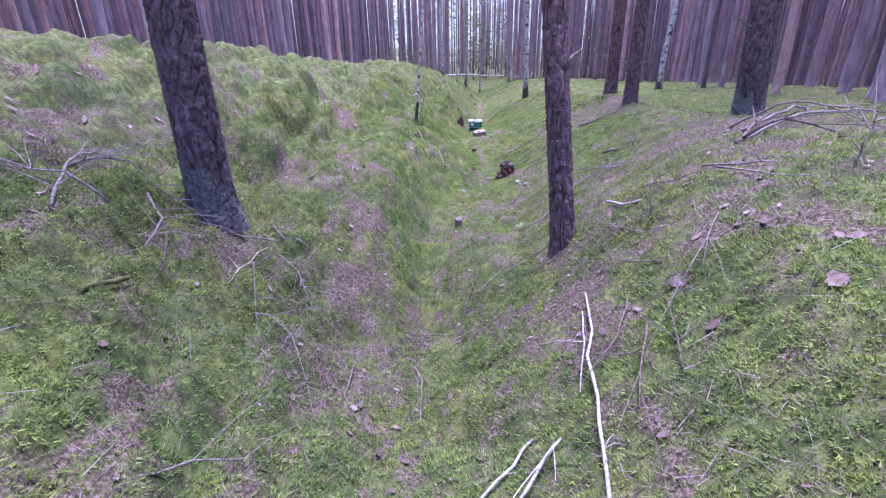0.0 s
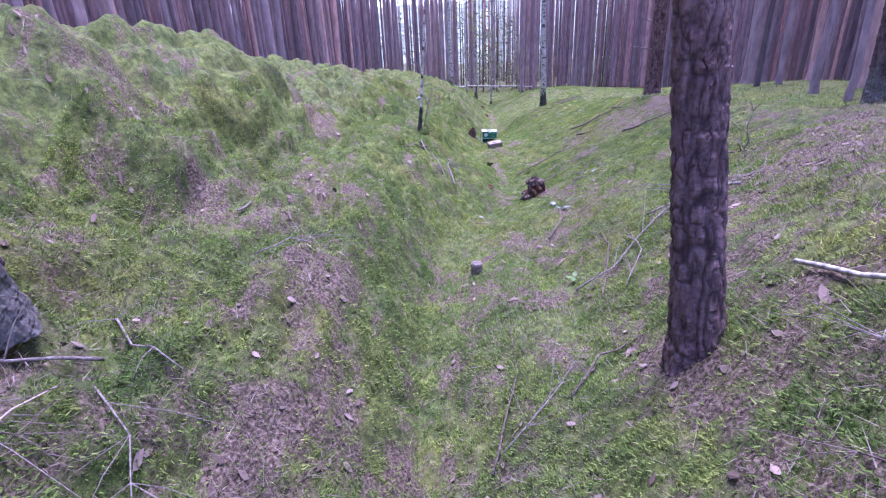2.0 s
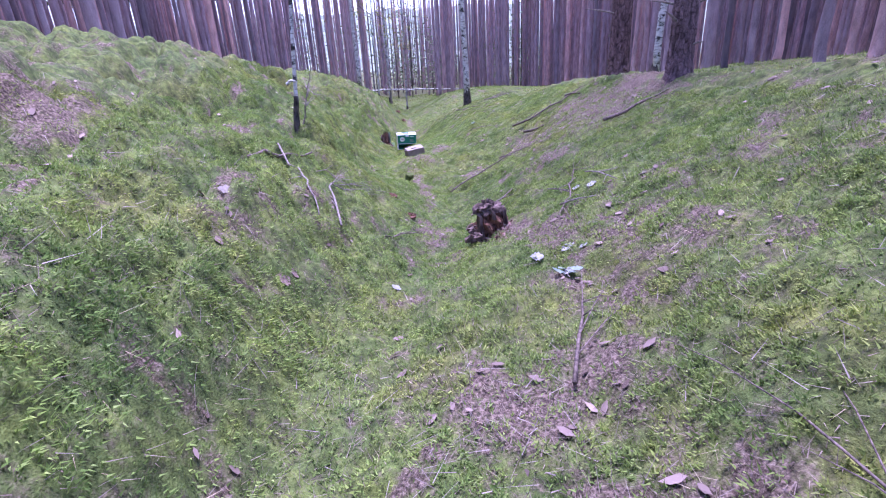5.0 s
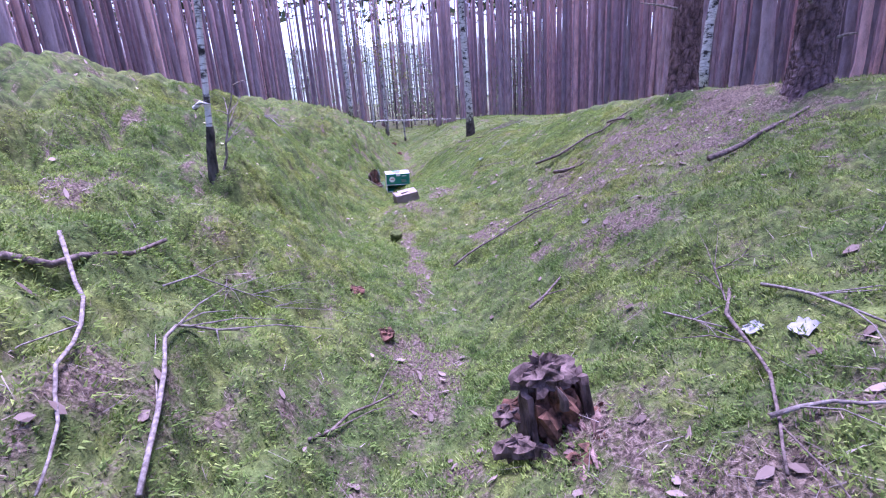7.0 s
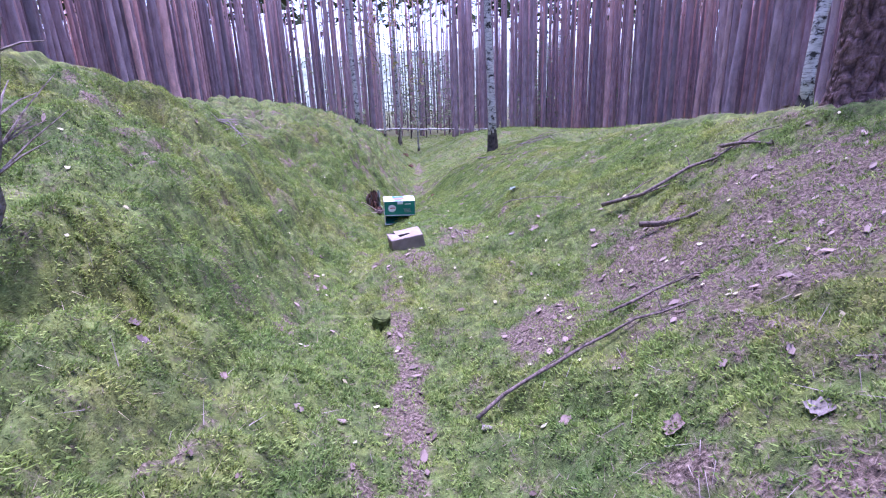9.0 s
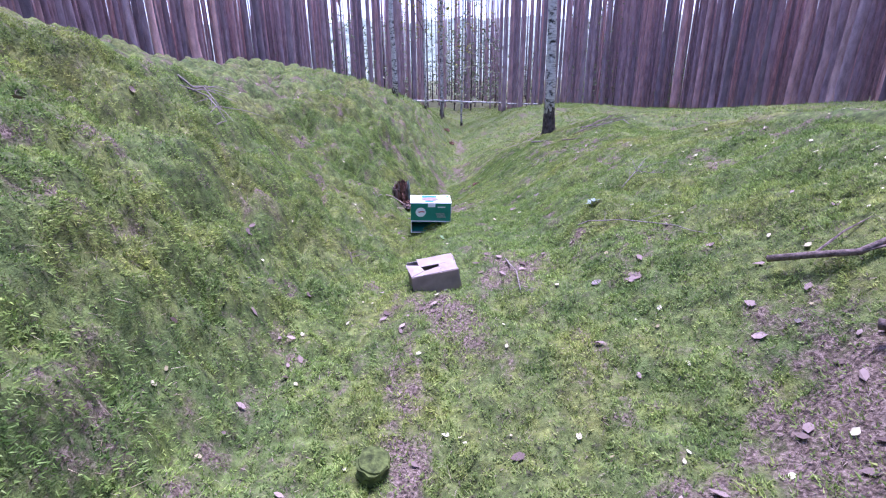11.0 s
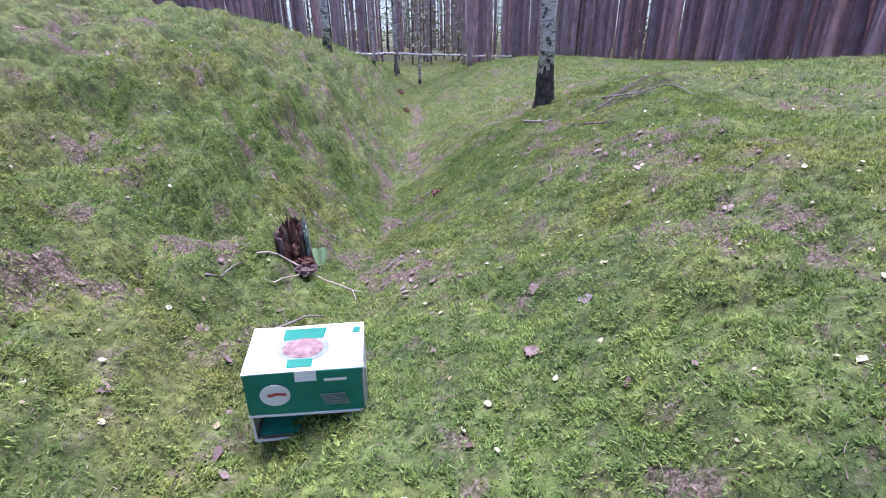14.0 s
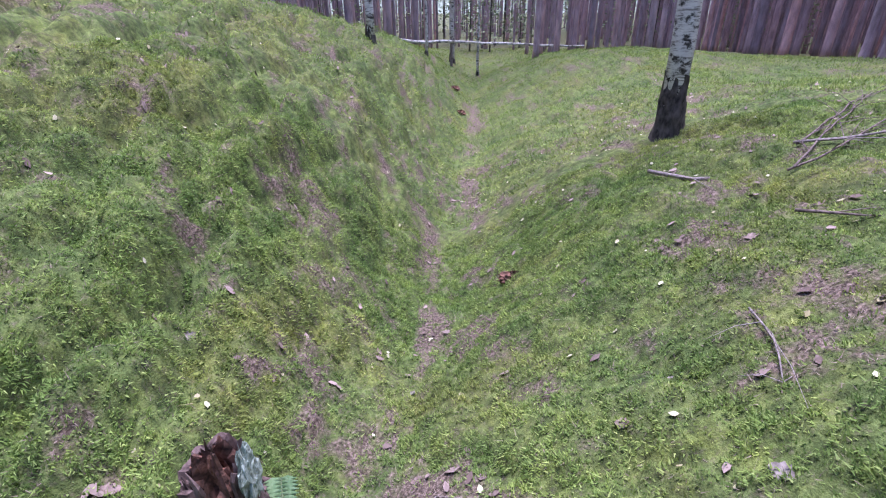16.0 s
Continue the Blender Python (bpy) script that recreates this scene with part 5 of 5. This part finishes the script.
STRAW = make_leafy("dry_grass", (0.26, 0.2, 0.13), (0.5, 0.42, 0.3))
BITS = make_leafy("needle_litter", (0.045, 0.033, 0.026), (0.31, 0.24, 0.20))
PALE_BITS = make_leafy("small_birch_leaves", (0.30, 0.26, 0.14), (0.62, 0.59, 0.42))
TWIGLETS = make_leafy("small_twigs", (0.08, 0.06, 0.055), (0.4, 0.34, 0.32))
mossy = lambda x, y: (1 - 0.85 * litter(x, y)) * (0.35 + 0.65 * ease(bumps(x, y, 0.3, 21), 0.25, 0.6))
littered = lambda x, y: 0.10 + 0.9 * litter(x, y)
blades("moss", 1450000, 0.6, 12, -2.6, 2.8, 0.018, 0.0034, MOSS_BLADES, mossy, "bright green cushions of forest moss", "moss", 101, tuft=0.75)
blades("moss", 1450000, 11.9, 21.6, -2.6, 3.1, 0.018, 0.0034, MOSS_BLADES, mossy, "bright green cushions of forest moss", "moss", 102, tuft=0.75)
blades("moss", 110000, 22, 36, -4, 4.5, 0.05, 0.006, MOSS_BLADES, mossy, "bright green cushions of forest moss", "moss", 103)
blades("moss", 90000, 4, 30, 3.4, 9, 0.05, 0.006, MOSS_BLADES, mossy, "bright green moss on the banks", "moss", 104)
blades("moss", 60000, 36, 52, -7, 7, 0.07, 0.009, MOSS_BLADES, mossy, "green moss on the floor of the wood", "moss", 110)
blades("dry_grass", 26000, 0.6, 14, -3, 3.4, 0.065, 0.0011, STRAW, lambda x, y: 0.2 + 0.8 * ease(bumps(x, y, 0.6, 31), 0.5, 0.8), "thin dry grass blades in the moss", "grass", 105)
blades("dry_grass", 9000, 14, 24, -3, 3.4, 0.055, 0.0011, STRAW, lambda x, y: 0.2 + 0.5 * ease(bumps(x, y, 0.6, 31), 0.5, 0.8), "thin dry grass blades in the moss", "grass", 106)
GREY_STRAW = make_leafy("matted_dead_grass", (0.11, 0.085, 0.07), (0.36, 0.3, 0.25))
blades("dead_grass", 110000, 0.4, 8, -3, 3.4, 0.065, 0.0012, GREY_STRAW, lambda x, y: 0.12 + 0.88 * ease(bumps(x, y, 0.4, 35), 0.42, 0.7) * (1 - ease(y, 5, 8)), "matted grey-brown dead grass over the moss", "grass", 109)
blades("needle_litter", 560000, 0.6, 24, -3.4, 4.2, 0.026, 0.0014, BITS, littered, "brown pine needles and crumbled leaves", "litter", 107, 0.95)
blades("small_twigs", 14000, 0.6, 12, -3, 3.2, 0.11, 0.0016, TWIGLETS, lambda x, y: 0.12 + 0.5 * litter(x, y) + 0.4 * ease(bumps(x, y, 0.7, 41), 0.5, 0.75) * (1 - ease(y, 6, 10)), "thin broken twigs over the ground", "twigs", 108, 0.98, 0.012)


def small_leaves(name, count, y_lo, y_hi, x_lo, x_hi, size, mat, want, label, seed, wide=0.3):
    x, y, g = scatter(count, y_lo, y_hi, x_lo, x_hi, want, seed)
    n = len(x)
    z = ground_z(x, y)
    sx, sy = (ground_z(x + 0.03, y) - z) / 0.03, (ground_z(x, y + 0.03) - z) / 0.03
    flat = 1 / np.sqrt(1 + sx ** 2)
    z = z + 0.012
    a = g.random(n) * 2 * np.pi
    s = size * (0.6 + 0.8 * g.random(n))
    ca, sa = np.cos(a), np.sin(a)
    shape = ((-0.6, 0, 0.06), (-0.3, -wide * 0.9, 0.1), (0.15, -wide, 0.06), (0.65, 0, 0.12), (0.15, wide, 0.14), (-0.3, wide * 0.9, 0.03))
    k6 = len(shape)
    out = np.empty((n, k6, 3))
    for k, (u, v, h) in enumerate(shape):
        dx, dy = s * (u * ca - v * sa) * flat, s * (u * sa + v * ca)
        out[:, k] = np.stack([x + dx, y + dy, z + dx * sx + dy * sy + s * h * g.random(n) * 1.5], -1)
    tagged(new(name, mesh_of(name, out.reshape(-1, 3), np.arange(n * k6).reshape(n, k6), mat)), label, "leaves", kind="stuff")


DRY_BITS = make_leafy("scattered_dry_leaves", (0.10, 0.068, 0.058), (0.36, 0.275, 0.25))
small_leaves("fallen_leaves", 8000, 0.6, 24, -3.2, 4, 0.042, DRY_BITS, lambda x, y: 0.03 + 0.9 * litter(x, y), "dry pinkish-brown leaves strewn over moss", 111)
small_leaves("birch_leaves", 1100, 11, 26, -3, 4.5, 0.023, PALE_BITS, lambda x, y: 0.4 + 0.6 * ease(x - middle(y), -0.5, 1.5), "small pale yellow birch leaves on moss", 112, 0.42)
